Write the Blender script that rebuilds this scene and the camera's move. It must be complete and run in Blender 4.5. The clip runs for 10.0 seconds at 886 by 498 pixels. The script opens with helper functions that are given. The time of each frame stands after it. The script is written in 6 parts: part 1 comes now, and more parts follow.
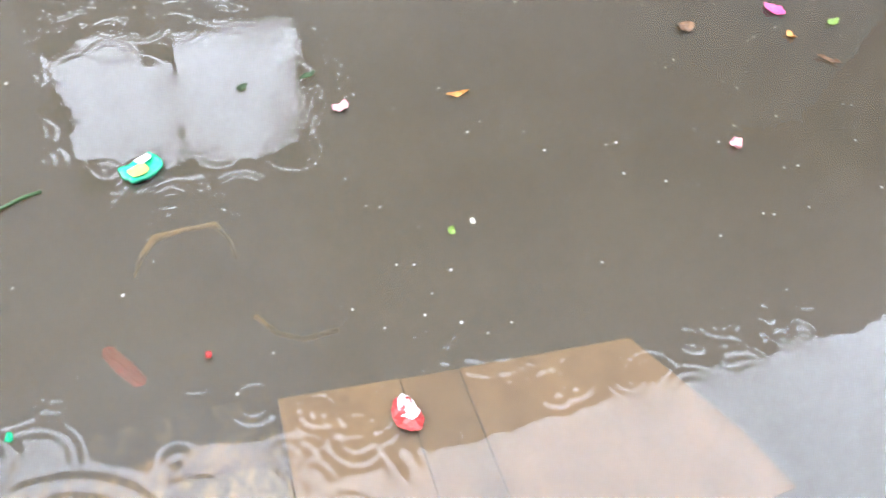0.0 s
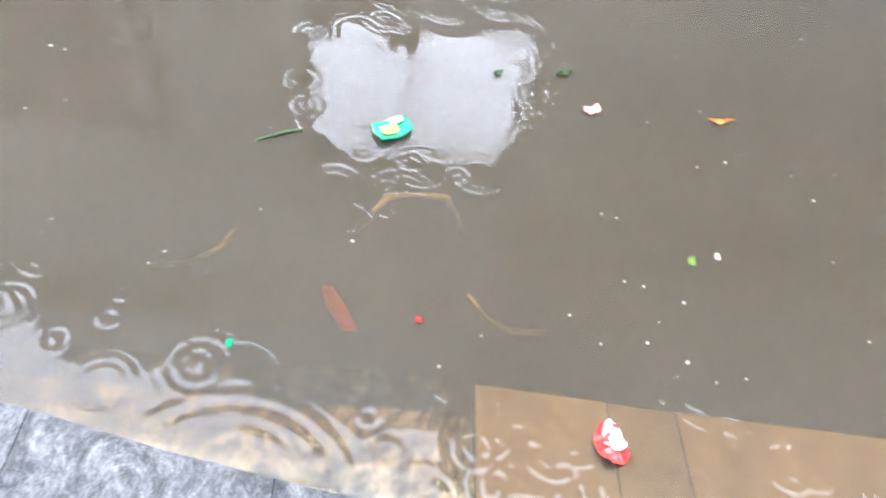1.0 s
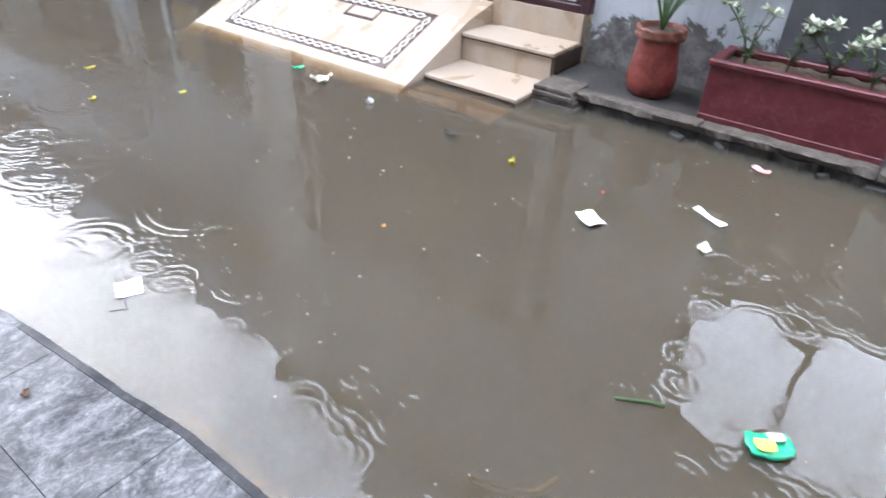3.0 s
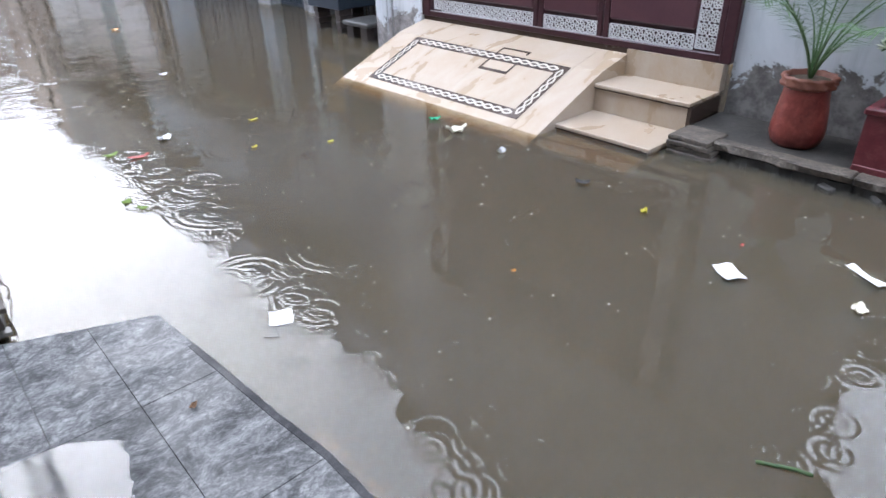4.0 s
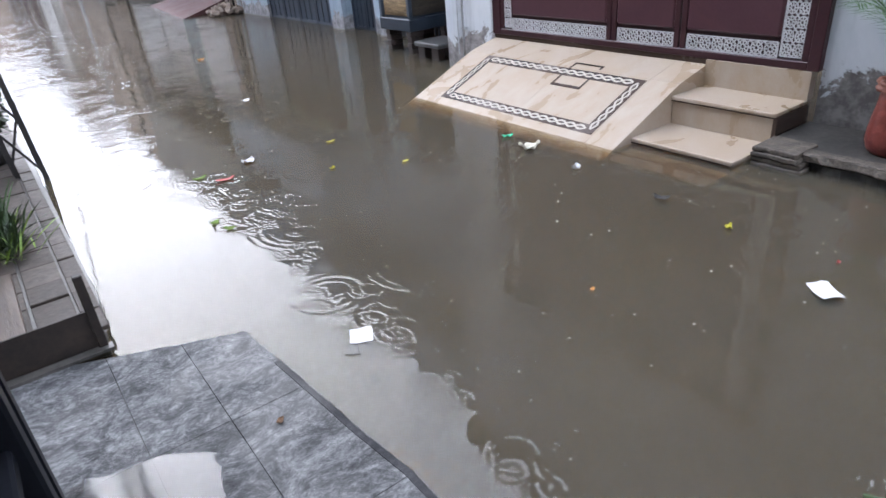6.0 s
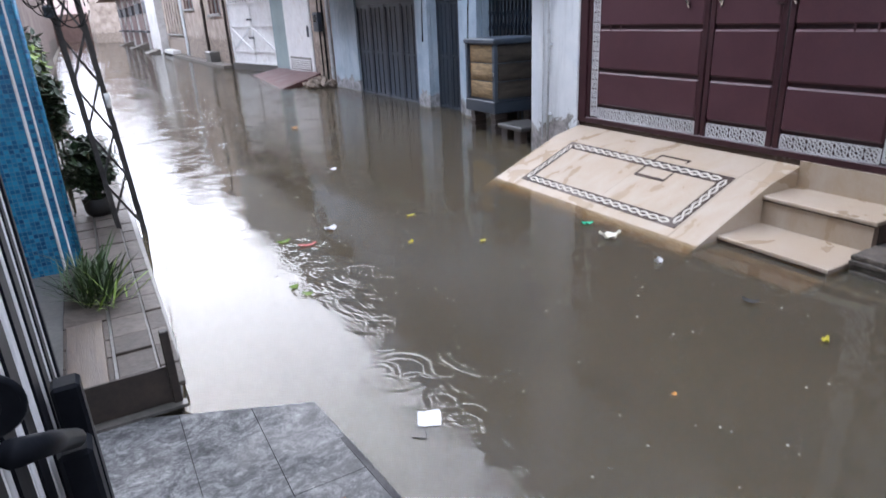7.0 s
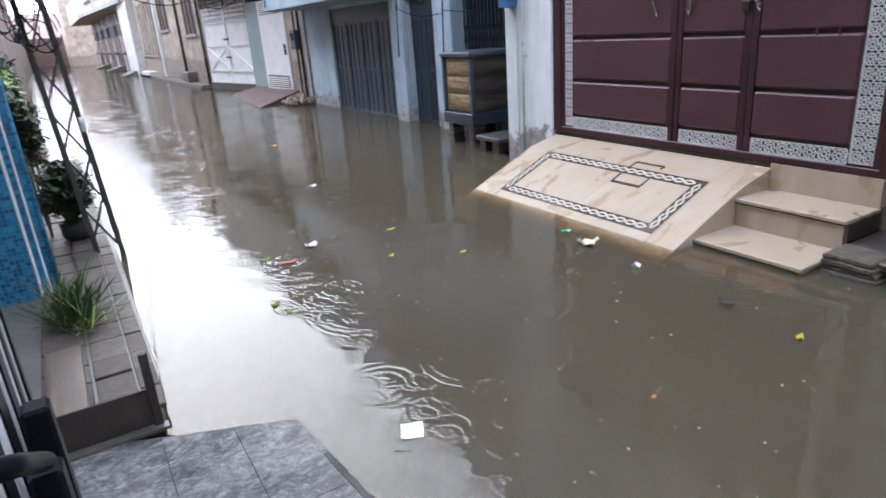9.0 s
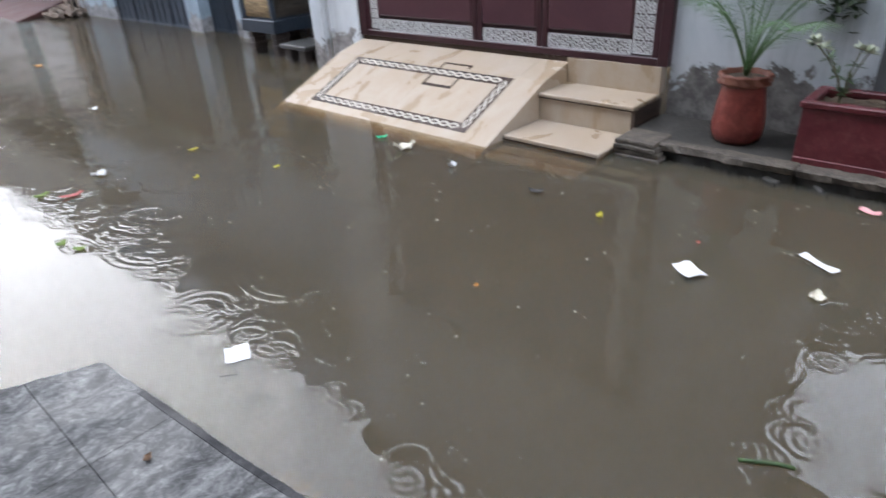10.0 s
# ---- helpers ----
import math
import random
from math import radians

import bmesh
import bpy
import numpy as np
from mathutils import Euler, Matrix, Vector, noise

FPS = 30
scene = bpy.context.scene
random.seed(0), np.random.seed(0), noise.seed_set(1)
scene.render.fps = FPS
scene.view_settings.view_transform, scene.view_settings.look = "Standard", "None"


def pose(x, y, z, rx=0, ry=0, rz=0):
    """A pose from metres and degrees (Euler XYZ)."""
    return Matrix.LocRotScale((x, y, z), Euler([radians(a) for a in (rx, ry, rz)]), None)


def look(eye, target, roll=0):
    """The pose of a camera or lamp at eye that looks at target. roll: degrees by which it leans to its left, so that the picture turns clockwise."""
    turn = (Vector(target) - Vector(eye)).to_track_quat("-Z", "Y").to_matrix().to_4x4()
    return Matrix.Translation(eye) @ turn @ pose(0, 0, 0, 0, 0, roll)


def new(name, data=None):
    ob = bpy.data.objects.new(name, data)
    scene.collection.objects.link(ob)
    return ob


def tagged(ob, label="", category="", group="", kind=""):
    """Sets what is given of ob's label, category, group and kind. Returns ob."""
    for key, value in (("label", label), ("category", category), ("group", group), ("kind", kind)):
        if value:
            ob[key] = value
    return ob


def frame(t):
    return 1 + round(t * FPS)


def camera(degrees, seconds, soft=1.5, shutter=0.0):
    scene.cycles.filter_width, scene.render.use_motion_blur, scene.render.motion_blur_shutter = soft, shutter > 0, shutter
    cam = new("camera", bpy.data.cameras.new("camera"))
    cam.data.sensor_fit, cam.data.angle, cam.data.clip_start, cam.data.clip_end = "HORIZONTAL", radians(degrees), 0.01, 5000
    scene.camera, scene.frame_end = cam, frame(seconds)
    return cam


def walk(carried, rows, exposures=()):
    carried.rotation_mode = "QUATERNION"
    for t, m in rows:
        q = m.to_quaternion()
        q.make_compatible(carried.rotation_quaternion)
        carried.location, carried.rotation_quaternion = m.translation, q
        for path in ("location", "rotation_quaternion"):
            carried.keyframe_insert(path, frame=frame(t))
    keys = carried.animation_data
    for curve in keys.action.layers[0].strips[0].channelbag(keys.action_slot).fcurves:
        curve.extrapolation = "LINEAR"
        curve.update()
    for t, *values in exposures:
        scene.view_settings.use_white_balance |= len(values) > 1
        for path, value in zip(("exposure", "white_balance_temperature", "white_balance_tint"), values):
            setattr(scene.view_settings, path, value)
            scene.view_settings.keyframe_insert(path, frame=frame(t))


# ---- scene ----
EXPOSURES = [(0.0, 1.22, 6700, 12), (2.0, 1.36, 6620, 13), (3.0, 0.85, 6600, 13), (4.4, 0.29, 6600, 12), (7.0, 0.04, 6660, 14), (8.5, 0.03, 6650, 13), (10.0, 0.05, 6900, 11)]
cam = camera(70.24, 10.0, soft=1.5, shutter=0.3)
# seconds, x, y, z, yaw, pitch, roll
PATH = [
    (0, -0.010, -0.276, 1.839, -121.99, -50.85, 15.46),
    (0.5, 0.019, -0.156, 1.734, -113.89, -51.87, 17.17),
    (1, 0.020, -0.087, 1.618, -98.16, -51.28, 11.00),
    (1.5, 0.041, -0.018, 1.662, -85.04, -49.07, 6.91),
    (2, 0.043, -0.022, 1.739, -71.85, -43.34, 1.44),
    (2.5, 0.120, -0.033, 1.647, -62.45, -38.61, 1.47),
    (3, 0.106, 0.000, 1.632, -54.09, -33.61, 2.62),
    (3.2, 0.094, 0.007, 1.629, -50.74, -32.12, 1.25),
    (4.3, -0.010, -0.012, 1.678, -39.57, -29.30, -2.32),
    (4.5, -0.015, 0.000, 1.679, -38.73, -29.26, -2.95),
    (5, 0.008, 0.001, 1.676, -37.71, -28.75, -3.47),
    (5.2, 0.023, -0.009, 1.671, -37.49, -28.10, -3.56),
    (6.5, -0.048, 0.056, 1.704, -31.40, -25.85, -5.08),
    (7, -0.054, 0.088, 1.730, -28.57, -20.69, -2.78),
    (7.5, -0.087, 0.079, 1.749, -26.95, -16.69, -1.95),
    (8, -0.079, 0.080, 1.744, -25.30, -16.26, -2.59),
    (8.5, -0.071, 0.050, 1.753, -25.21, -17.35, -4.05),
    (9, -0.033, 0.045, 1.736, -30.05, -19.64, -4.24),
    (9.5, -0.023, 0.052, 1.717, -36.15, -22.36, -4.64),
    (9.7, -0.010, 0.052, 1.690, -39.79, -25.02, -4.50),
    (10, 0.041, 0.067, 1.628, -46.40, -28.06, -3.50),
]
ROWS = [(t, pose(x, y, z, 90 + p, 0, w) @ pose(0, 0, 0, 0, 0, r)) for t, x, y, z, w, p, r in PATH]
walk(cam, ROWS, exposures=EXPOSURES)

# ---- light: overcast rain sky ----
SUN_EL, SUN_AZ = 36.0, 4.0
world = bpy.data.worlds.new("overcast_sky")
scene.world = world
world.use_nodes = True
wn = world.node_tree.nodes
wl = world.node_tree.links
sky = wn.new("ShaderNodeTexSky")
sky.sky_type, sky.sun_disc = "NISHITA", False
sky.sun_elevation, sky.sun_rotation = radians(SUN_EL), radians(SUN_AZ)
sky.air_density, sky.dust_density, sky.ozone_density = 1.0, 9.0, 1.0
grey = wn.new("ShaderNodeHueSaturation")
grey.inputs["Saturation"].default_value = 0.22
wl.new(sky.outputs[0], grey.inputs["Color"])
cloud = wn.new("ShaderNodeMix")
cloud.data_type = "RGBA"
cloud.inputs[0].default_value = 0.68
cloud.inputs[7].default_value = (50.0, 57.0, 71.0, 1)  # even cloud cover in front of the clear sky
wl.new(grey.outputs[0], cloud.inputs[6])
wl.new(cloud.outputs[2], wn["Background"].inputs["Color"])
wn["Background"].inputs["Strength"].default_value = 0.14
sun = new("sun", bpy.data.lights.new("sun", "SUN"))
sun.data.energy, sun.data.angle, sun.data.color = 0.5, radians(40), (1.0, 0.98, 0.95)
sun.matrix_world = look((0, 0, 20), (20 * math.sin(radians(SUN_AZ)) / -math.tan(radians(SUN_EL)), 20 * math.cos(radians(SUN_AZ)) / -math.tan(radians(SUN_EL)), 0))


# ---- materials ----
def node_mat(name):
    m = bpy.data.materials.new(name)
    m.use_nodes = True
    return m, m.node_tree.nodes, m.node_tree.links, m.node_tree.nodes["Principled BSDF"]


def texco(n, l, scale=(1, 1, 1)):
    t = n.new("ShaderNodeTexCoord")
    mp = n.new("ShaderNodeMapping")
    mp.inputs["Scale"].default_value = scale
    l.new(t.outputs["Object"], mp.inputs["Vector"])
    return mp.outputs["Vector"]


def noise_node(n, l, vec, scale, detail=6, rough=0.6, distort=0.0):
    t = n.new("ShaderNodeTexNoise")
    t.inputs["Scale"].default_value, t.inputs["Detail"].default_value = scale, detail
    t.inputs["Roughness"].default_value, t.inputs["Distortion"].default_value = rough, distort
    l.new(vec, t.inputs["Vector"])
    return t.outputs["Fac"]


def ramp_node(n, l, fac, stops):
    r = n.new("ShaderNodeValToRGB")
    e = r.color_ramp.elements
    while len(e) < len(stops):
        e.new(0.5)
    for el, (p, c) in zip(e, stops):
        el.position = p
        el.color = (*c, 1) if len(c) == 3 else c
    l.new(fac, r.inputs["Fac"])
    return r.outputs["Color"]


def mix_node(n, l, fac, a, b, mode="MIX"):
    m = n.new("ShaderNodeMix")
    m.data_type, m.blend_type = "RGBA", mode
    for sock, v in (("Factor", fac), ("A", a), ("B", b)):
        s = [i for i in m.inputs if i.name == sock and i.enabled][0]
        if isinstance(v, (int, float)):
            s.default_value = v
        elif isinstance(v, tuple):
            s.default_value = (*v, 1)
        else:
            l.new(v, s)
    return [o for o in m.outputs if o.enabled][0]


def math_node(n, l, op, a, b=None):
    m = n.new("ShaderNodeMath")
    m.operation = op
    for i, v in enumerate((a, b)):
        if v is None:
            continue
        if isinstance(v, (int, float)):
            m.inputs[i].default_value = v
        else:
            l.new(v, m.inputs[i])
    return m.outputs[0]


def bump_node(n, l, height, strength, dist=0.01):
    b = n.new("ShaderNodeBump")
    b.inputs["Strength"].default_value, b.inputs["Distance"].default_value = strength, dist
    l.new(height, b.inputs["Height"])
    return b.outputs["Normal"]


def surface(name, c1, c2, rough=0.6, metal=0.0, big=1.5, small=30.0, stain=None, stain_amount=0.35, bump=0.25, rvar=0.15, stretch=(1, 1, 1), piece=0.0, coat=0.0, spec=0.5):
    """Two colours mixed by large and fine noise, stains, uneven gloss and a fine relief."""
    m, n, l, p = node_mat(name)
    v = texco(n, l, stretch)
    a = noise_node(n, l, v, big, 5, 0.65)
    b = noise_node(n, l, v, small, 4, 0.6)
    f = math_node(n, l, "ADD", math_node(n, l, "MULTIPLY", a, 0.65), math_node(n, l, "MULTIPLY", b, 0.35))
    col = ramp_node(n, l, f, [(0.36, c1), (0.64, c2)])
    if stain:
        s = noise_node(n, l, v, big * 2.3, 8, 0.75, 0.6)
        mask = ramp_node(n, l, s, [(0.5, (0, 0, 0)), (0.66, (1, 1, 1))])
        col = mix_node(n, l, math_node(n, l, "MULTIPLY", mask, stain_amount), col, stain)
    if piece:
        oi = n.new("ShaderNodeObjectInfo")
        k = math_node(n, l, "ADD", math_node(n, l, "MULTIPLY", oi.outputs["Random"], piece), 1 - piece / 2)
        hs = n.new("ShaderNodeHueSaturation")
        l.new(k, hs.inputs["Value"])
        l.new(col, hs.inputs["Color"])
        col = hs.outputs[0]
    l.new(col, p.inputs["Base Color"])
    r = math_node(n, l, "ADD", math_node(n, l, "MULTIPLY", a, rvar * 2), rough - rvar)
    l.new(r, p.inputs["Roughness"])
    p.inputs["Metallic"].default_value = metal
    p.inputs["Specular IOR Level"].default_value = spec
    p.inputs["Coat Weight"].default_value = coat
    l.new(bump_node(n, l, f, bump), p.inputs["Normal"])
    return m


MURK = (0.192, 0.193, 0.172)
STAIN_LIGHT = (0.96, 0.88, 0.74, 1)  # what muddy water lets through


def rain_rings(n, l, vec, scale, ring, reach, keep):
    """Height of the round waves that drops leave: one centre a cell, some cells only."""
    v = n.new("ShaderNodeTexVoronoi")
    v.inputs["Scale"].default_value = scale
    v.inputs["Randomness"].default_value = 1.0
    l.new(vec, v.inputs["Vector"])
    d = math_node(n, l, "DIVIDE", v.outputs["Distance"], scale)
    sep = n.new("ShaderNodeSeparateColor")
    l.new(v.outputs["Color"], sep.inputs[0])
    age = math_node(n, l, "MULTIPLY", sep.outputs[0], reach)
    off = math_node(n, l, "SUBTRACT", d, age)
    wave = math_node(n, l, "SINE", math_node(n, l, "MULTIPLY", off, 2 * math.pi / ring))
    env = math_node(n, l, "POWER", 2.718, math_node(n, l, "MULTIPLY", math_node(n, l, "MULTIPLY", off, off), -1.0 / (2 * (ring * 1.25) ** 2)))
    on = math_node(n, l, "GREATER_THAN", sep.outputs[1], 1 - keep)
    return math_node(n, l, "MULTIPLY", math_node(n, l, "MULTIPLY", wave, env), on)


def make_water():
    m, n, l, p = node_mat("flood_water")
    n.remove(p)
    v = texco(n, l)
    flat = texco(n, l, (1, 1, 0))
    swell = noise_node(n, l, v, 3.5, 2, 0.4)
    place = n.new("ShaderNodeSeparateXYZ")
    l.new(v, place.inputs[0])
    open_water = n.new("ShaderNodeMapRange")  # wind ruffles the open street more than the sheltered entrance
    open_water.inputs["From Min"].default_value, open_water.inputs["From Max"].default_value = 3.0, 12.0
    open_water.inputs["To Min"].default_value, open_water.inputs["To Max"].default_value = 0.0, 1.3
    l.new(place.outputs[1], open_water.inputs["Value"])
    chop = noise_node(n, l, texco(n, l, (1.0, 2.4, 1)), 8, 3, 0.5)
    patch = ramp_node(n, l, noise_node(n, l, v, 1.1, 3, 0.6), [(0.35, (0.15, 0.15, 0.15)), (0.7, (1, 1, 1))])
    rings = math_node(n, l, "MULTIPLY", math_node(n, l, "MULTIPLY", rain_rings(n, l, flat, 3.4, 0.026, 0.12, 0.55), open_water.outputs[0]), 1.6)
    h = math_node(n, l, "ADD", math_node(n, l, "MULTIPLY", rings, 0.0003),
                  math_node(n, l, "ADD", math_node(n, l, "MULTIPLY", math_node(n, l, "MULTIPLY", math_node(n, l, "MULTIPLY", chop, open_water.outputs[0]), patch), 0.0062), math_node(n, l, "MULTIPLY", swell, 0.0028)))
    nrm = bump_node(n, l, h, 1.0, 1.0)
    fr = n.new("ShaderNodeFresnel")
    fr.inputs["IOR"].default_value = 1.39
    l.new(nrm, fr.inputs["Normal"])
    gl = n.new("ShaderNodeBsdfGlossy")
    gl.inputs["Roughness"].default_value = 0.008
    l.new(nrm, gl.inputs["Normal"])
    silt = n.new("ShaderNodeBsdfDiffuse")
    l.new(ramp_node(n, l, noise_node(n, l, v, 0.55, 5, 0.6, 0.8), [(0.3, tuple(c * 0.86 for c in MURK)), (0.7, tuple(c * 1.1 for c in MURK))]), silt.inputs["Color"])
    tr = n.new("ShaderNodeBsdfTransparent")
    tr.inputs["Color"].default_value = STAIN_LIGHT
    body = n.new("ShaderNodeMixShader")
    body.inputs[0].default_value = 0.15
    l.new(silt.outputs[0], body.inputs[2])
    l.new(tr.outputs[0], body.inputs[1])
    out = n.new("ShaderNodeMixShader")
    l.new(fr.outputs[0], out.inputs[0])
    l.new(body.outputs[0], out.inputs[1])
    l.new(gl.outputs[0], out.inputs[2])
    l.new(out.outputs[0], n["Material Output"].inputs["Surface"])
    return m


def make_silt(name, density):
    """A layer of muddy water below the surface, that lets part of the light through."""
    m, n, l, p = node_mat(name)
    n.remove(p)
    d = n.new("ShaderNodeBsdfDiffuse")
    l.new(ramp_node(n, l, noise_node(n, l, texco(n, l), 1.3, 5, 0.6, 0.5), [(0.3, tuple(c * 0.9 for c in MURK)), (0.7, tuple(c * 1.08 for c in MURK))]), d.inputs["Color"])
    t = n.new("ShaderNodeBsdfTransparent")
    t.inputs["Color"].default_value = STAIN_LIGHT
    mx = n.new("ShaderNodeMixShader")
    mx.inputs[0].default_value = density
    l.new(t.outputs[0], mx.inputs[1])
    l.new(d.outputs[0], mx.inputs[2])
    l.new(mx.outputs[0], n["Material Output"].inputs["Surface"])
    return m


def make_marble(name="grey_marble", stops=((0.36, (0.012, 0.012, 0.013)), (0.47, (0.055, 0.056, 0.057)), (0.55, (0.135, 0.136, 0.137)), (0.66, (0.30, 0.30, 0.298)))):
    """Wet dark grey marble, clouded, with pale flecks."""
    m, n, l, p = node_mat(name)
    v = texco(n, l)
    a = noise_node(n, l, texco(n, l, (1.0, 1.25, 1)), 6, 10, 0.78, 1.6)
    b = noise_node(n, l, texco(n, l, (0.7, 1.1, 1)), 46, 6, 0.8, 0.8)
    f = math_node(n, l, "ADD", math_node(n, l, "MULTIPLY", a, 0.6), math_node(n, l, "MULTIPLY", b, 0.4))
    col = ramp_node(n, l, f, stops)
    oi = n.new("ShaderNodeObjectInfo")
    hs = n.new("ShaderNodeHueSaturation")
    l.new(math_node(n, l, "ADD", math_node(n, l, "MULTIPLY", oi.outputs["Random"], 0.35), 0.82), hs.inputs["Value"])
    l.new(col, hs.inputs["Color"])
    l.new(hs.outputs[0], p.inputs["Base Color"])
    wet = noise_node(n, l, v, 3.1, 4, 0.6, 0.7)
    l.new(ramp_node(n, l, wet, [(0.42, (0.5, 0.5, 0.5)), (0.58, (0.75, 0.75, 0.75))]), p.inputs["Roughness"])
    p.inputs["Specular IOR Level"].default_value = 0.3
    l.new(bump_node(n, l, f, 0.12), p.inputs["Normal"])
    return m


def make_travertine():
    """Cream and honey travertine, streaked."""
    m, n, l, p = node_mat("cream_travertine")
    a = noise_node(n, l, texco(n, l, (1.2, 2.0, 1.5)), 1.9, 5, 0.55, 0.8)
    b = noise_node(n, l, texco(n, l, (5, 13, 5)), 4, 8, 0.75, 1.0)
    f = math_node(n, l, "ADD", math_node(n, l, "MULTIPLY", a, 0.7), math_node(n, l, "MULTIPLY", b, 0.3))
    col = ramp_node(n, l, f, [(0.2, (0.345, 0.245, 0.155)), (0.46, (0.375, 0.295, 0.215)), (0.58, (0.40, 0.33, 0.26)), (0.74, (0.43, 0.37, 0.31))])
    l.new(col, p.inputs["Base Color"])
    l.new(ramp_node(n, l, a, [(0.35, (0.26, 0.26, 0.26)), (0.7, (0.36, 0.36, 0.36))]), p.inputs["Roughness"])
    l.new(bump_node(n, l, b, 0.1), p.inputs["Normal"])
    return m


def make_plaster(name, paint1, paint2, bare, low=0.5, rough=0.8):
    """Painted plaster that has peeled off in patches; damp has eaten it most where walls stand in water."""
    m, n, l, p = node_mat(name)
    v = texco(n, l)
    a = noise_node(n, l, v, 1.3, 6, 0.65, 0.4)
    col = ramp_node(n, l, a, [(0.35, paint1), (0.65, paint2)])
    streak = noise_node(n, l, texco(n, l, (6, 6, 0.5)), 1.6, 6, 0.7)
    col = mix_node(n, l, math_node(n, l, "MULTIPLY", ramp_node(n, l, streak, [(0.5, (0, 0, 0)), (0.75, (1, 1, 1))]), 0.3), col, tuple(c * 0.6 for c in bare))
    sep = n.new("ShaderNodeSeparateXYZ")
    l.new(v, sep.inputs[0])
    edge = noise_node(n, l, v, 3.2, 7, 0.7, 0.5)
    line = math_node(n, l, "SUBTRACT", math_node(n, l, "ADD", low - 0.5, edge), sep.outputs[2])
    peel = ramp_node(n, l, math_node(n, l, "ADD", line, 0.5), [(0.49, (0, 0, 0)), (0.53, (1, 1, 1))])
    rag = ramp_node(n, l, noise_node(n, l, v, 7, 6, 0.7), [(0.4, bare), (0.6, tuple(min(1, c * 2.2) for c in bare))])
    col = mix_node(n, l, peel, col, rag)
    l.new(col, p.inputs["Base Color"])
    p.inputs["Roughness"].default_value = rough
    h = math_node(n, l, "SUBTRACT", math_node(n, l, "MULTIPLY", noise_node(n, l, v, 26, 5, 0.65), 0.3), math_node(n, l, "MULTIPLY", peel, 0.7))
    l.new(bump_node(n, l, h, 0.5, 0.012), p.inputs["Normal"])
    return m


def make_mosaic():
    """Small glazed tiles in several blues."""
    m, n, l, p = node_mat("blue_glazed_mosaic")
    v = texco(n, l)
    b = n.new("ShaderNodeTexVoronoi")
    b.feature, b.distance, b.inputs["Randomness"].default_value, b.inputs["Scale"].default_value = "F1", "CHEBYCHEV", 0.0, 33.0
    l.new(v, b.inputs["Vector"])
    sep = n.new("ShaderNodeSeparateColor")
    l.new(b.outputs["Color"], sep.inputs[0])
    col = ramp_node(n, l, sep.outputs[0], [(0.0, (0.004, 0.05, 0.13)), (0.45, (0.006, 0.11, 0.22)), (1.0, (0.012, 0.19, 0.33))])
    grout = ramp_node(n, l, b.outputs["Distance"], [(0.43, (0, 0, 0)), (0.45, (1, 1, 1))])
    l.new(mix_node(n, l, grout, col, (0.05, 0.17, 0.26)), p.inputs["Base Color"])
    l.new(bump_node(n, l, grout, -0.3, 0.004), p.inputs["Normal"])
    p.inputs["Roughness"].default_value = 0.2
    return m


WATER = make_water()
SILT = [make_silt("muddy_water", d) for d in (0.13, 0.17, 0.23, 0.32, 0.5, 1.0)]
MARBLE = make_marble()
WET_EDGE = make_marble("dark_wet_marble", ((0.38, (0.006, 0.006, 0.008)), (0.52, (0.02, 0.02, 0.023)), (0.68, (0.07, 0.07, 0.075))))


def make_film():
    """A clear film of rain water on stone."""
    m, n, l, p = node_mat("rain_film")
    n.remove(p)
    v = texco(n, l)
    h = math_node(n, l, "ADD", math_node(n, l, "MULTIPLY", noise_node(n, l, v, 30, 4, 0.6), 0.00025), math_node(n, l, "MULTIPLY", rain_rings(n, l, texco(n, l, (1, 1, 0)), 6.0, 0.016, 0.08, 0.35), 0.0004))
    nrm = bump_node(n, l, h, 1.0, 1.0)
    fr = n.new("ShaderNodeFresnel")
    fr.inputs["IOR"].default_value = 1.52
    l.new(nrm, fr.inputs["Normal"])
    gl = n.new("ShaderNodeBsdfGlossy")
    gl.inputs["Roughness"].default_value = 0.03
    l.new(nrm, gl.inputs["Normal"])
    tr = n.new("ShaderNodeBsdfTransparent")
    tr.inputs["Color"].default_value = (0.93, 0.93, 0.92, 1)
    out = n.new("ShaderNodeMixShader")
    l.new(fr.outputs[0], out.inputs[0])
    l.new(tr.outputs[0], out.inputs[1])
    l.new(gl.outputs[0], out.inputs[2])
    l.new(out.outputs[0], n["Material Output"].inputs["Surface"])
    return m


FILM = make_film()
TRAV = make_travertine()
MOSAIC = make_mosaic()
WHITE_WALL = make_plaster("pale_blue_peeling_paint", (0.38, 0.42, 0.45), (0.50, 0.53, 0.55), (0.09, 0.085, 0.08), 0.50)
PILLAR_WALL = make_plaster("white_peeling_paint", (0.54, 0.58, 0.61), (0.70, 0.72, 0.73), (0.16, 0.15, 0.145), 0.42)
BLUE_WALL = make_plaster("light_blue_paint", (0.25, 0.335, 0.41), (0.40, 0.475, 0.54), (0.16, 0.16, 0.16), 0.25)
BEIGE_WALL = make_plaster("beige_stained_plaster", (0.24, 0.185, 0.15), (0.45, 0.37, 0.31), (0.14, 0.11, 0.088), 1.1)
GREY_WALL = make_plaster("grey_cement_plaster", (0.16, 0.155, 0.145), (0.29, 0.28, 0.26), (0.10, 0.095, 0.085), 0.5)
PINK_WALL = make_plaster("faded_pink_paint", (0.5, 0.38, 0.35), (0.62, 0.5, 0.46), (0.28, 0.22, 0.2), 0.6)
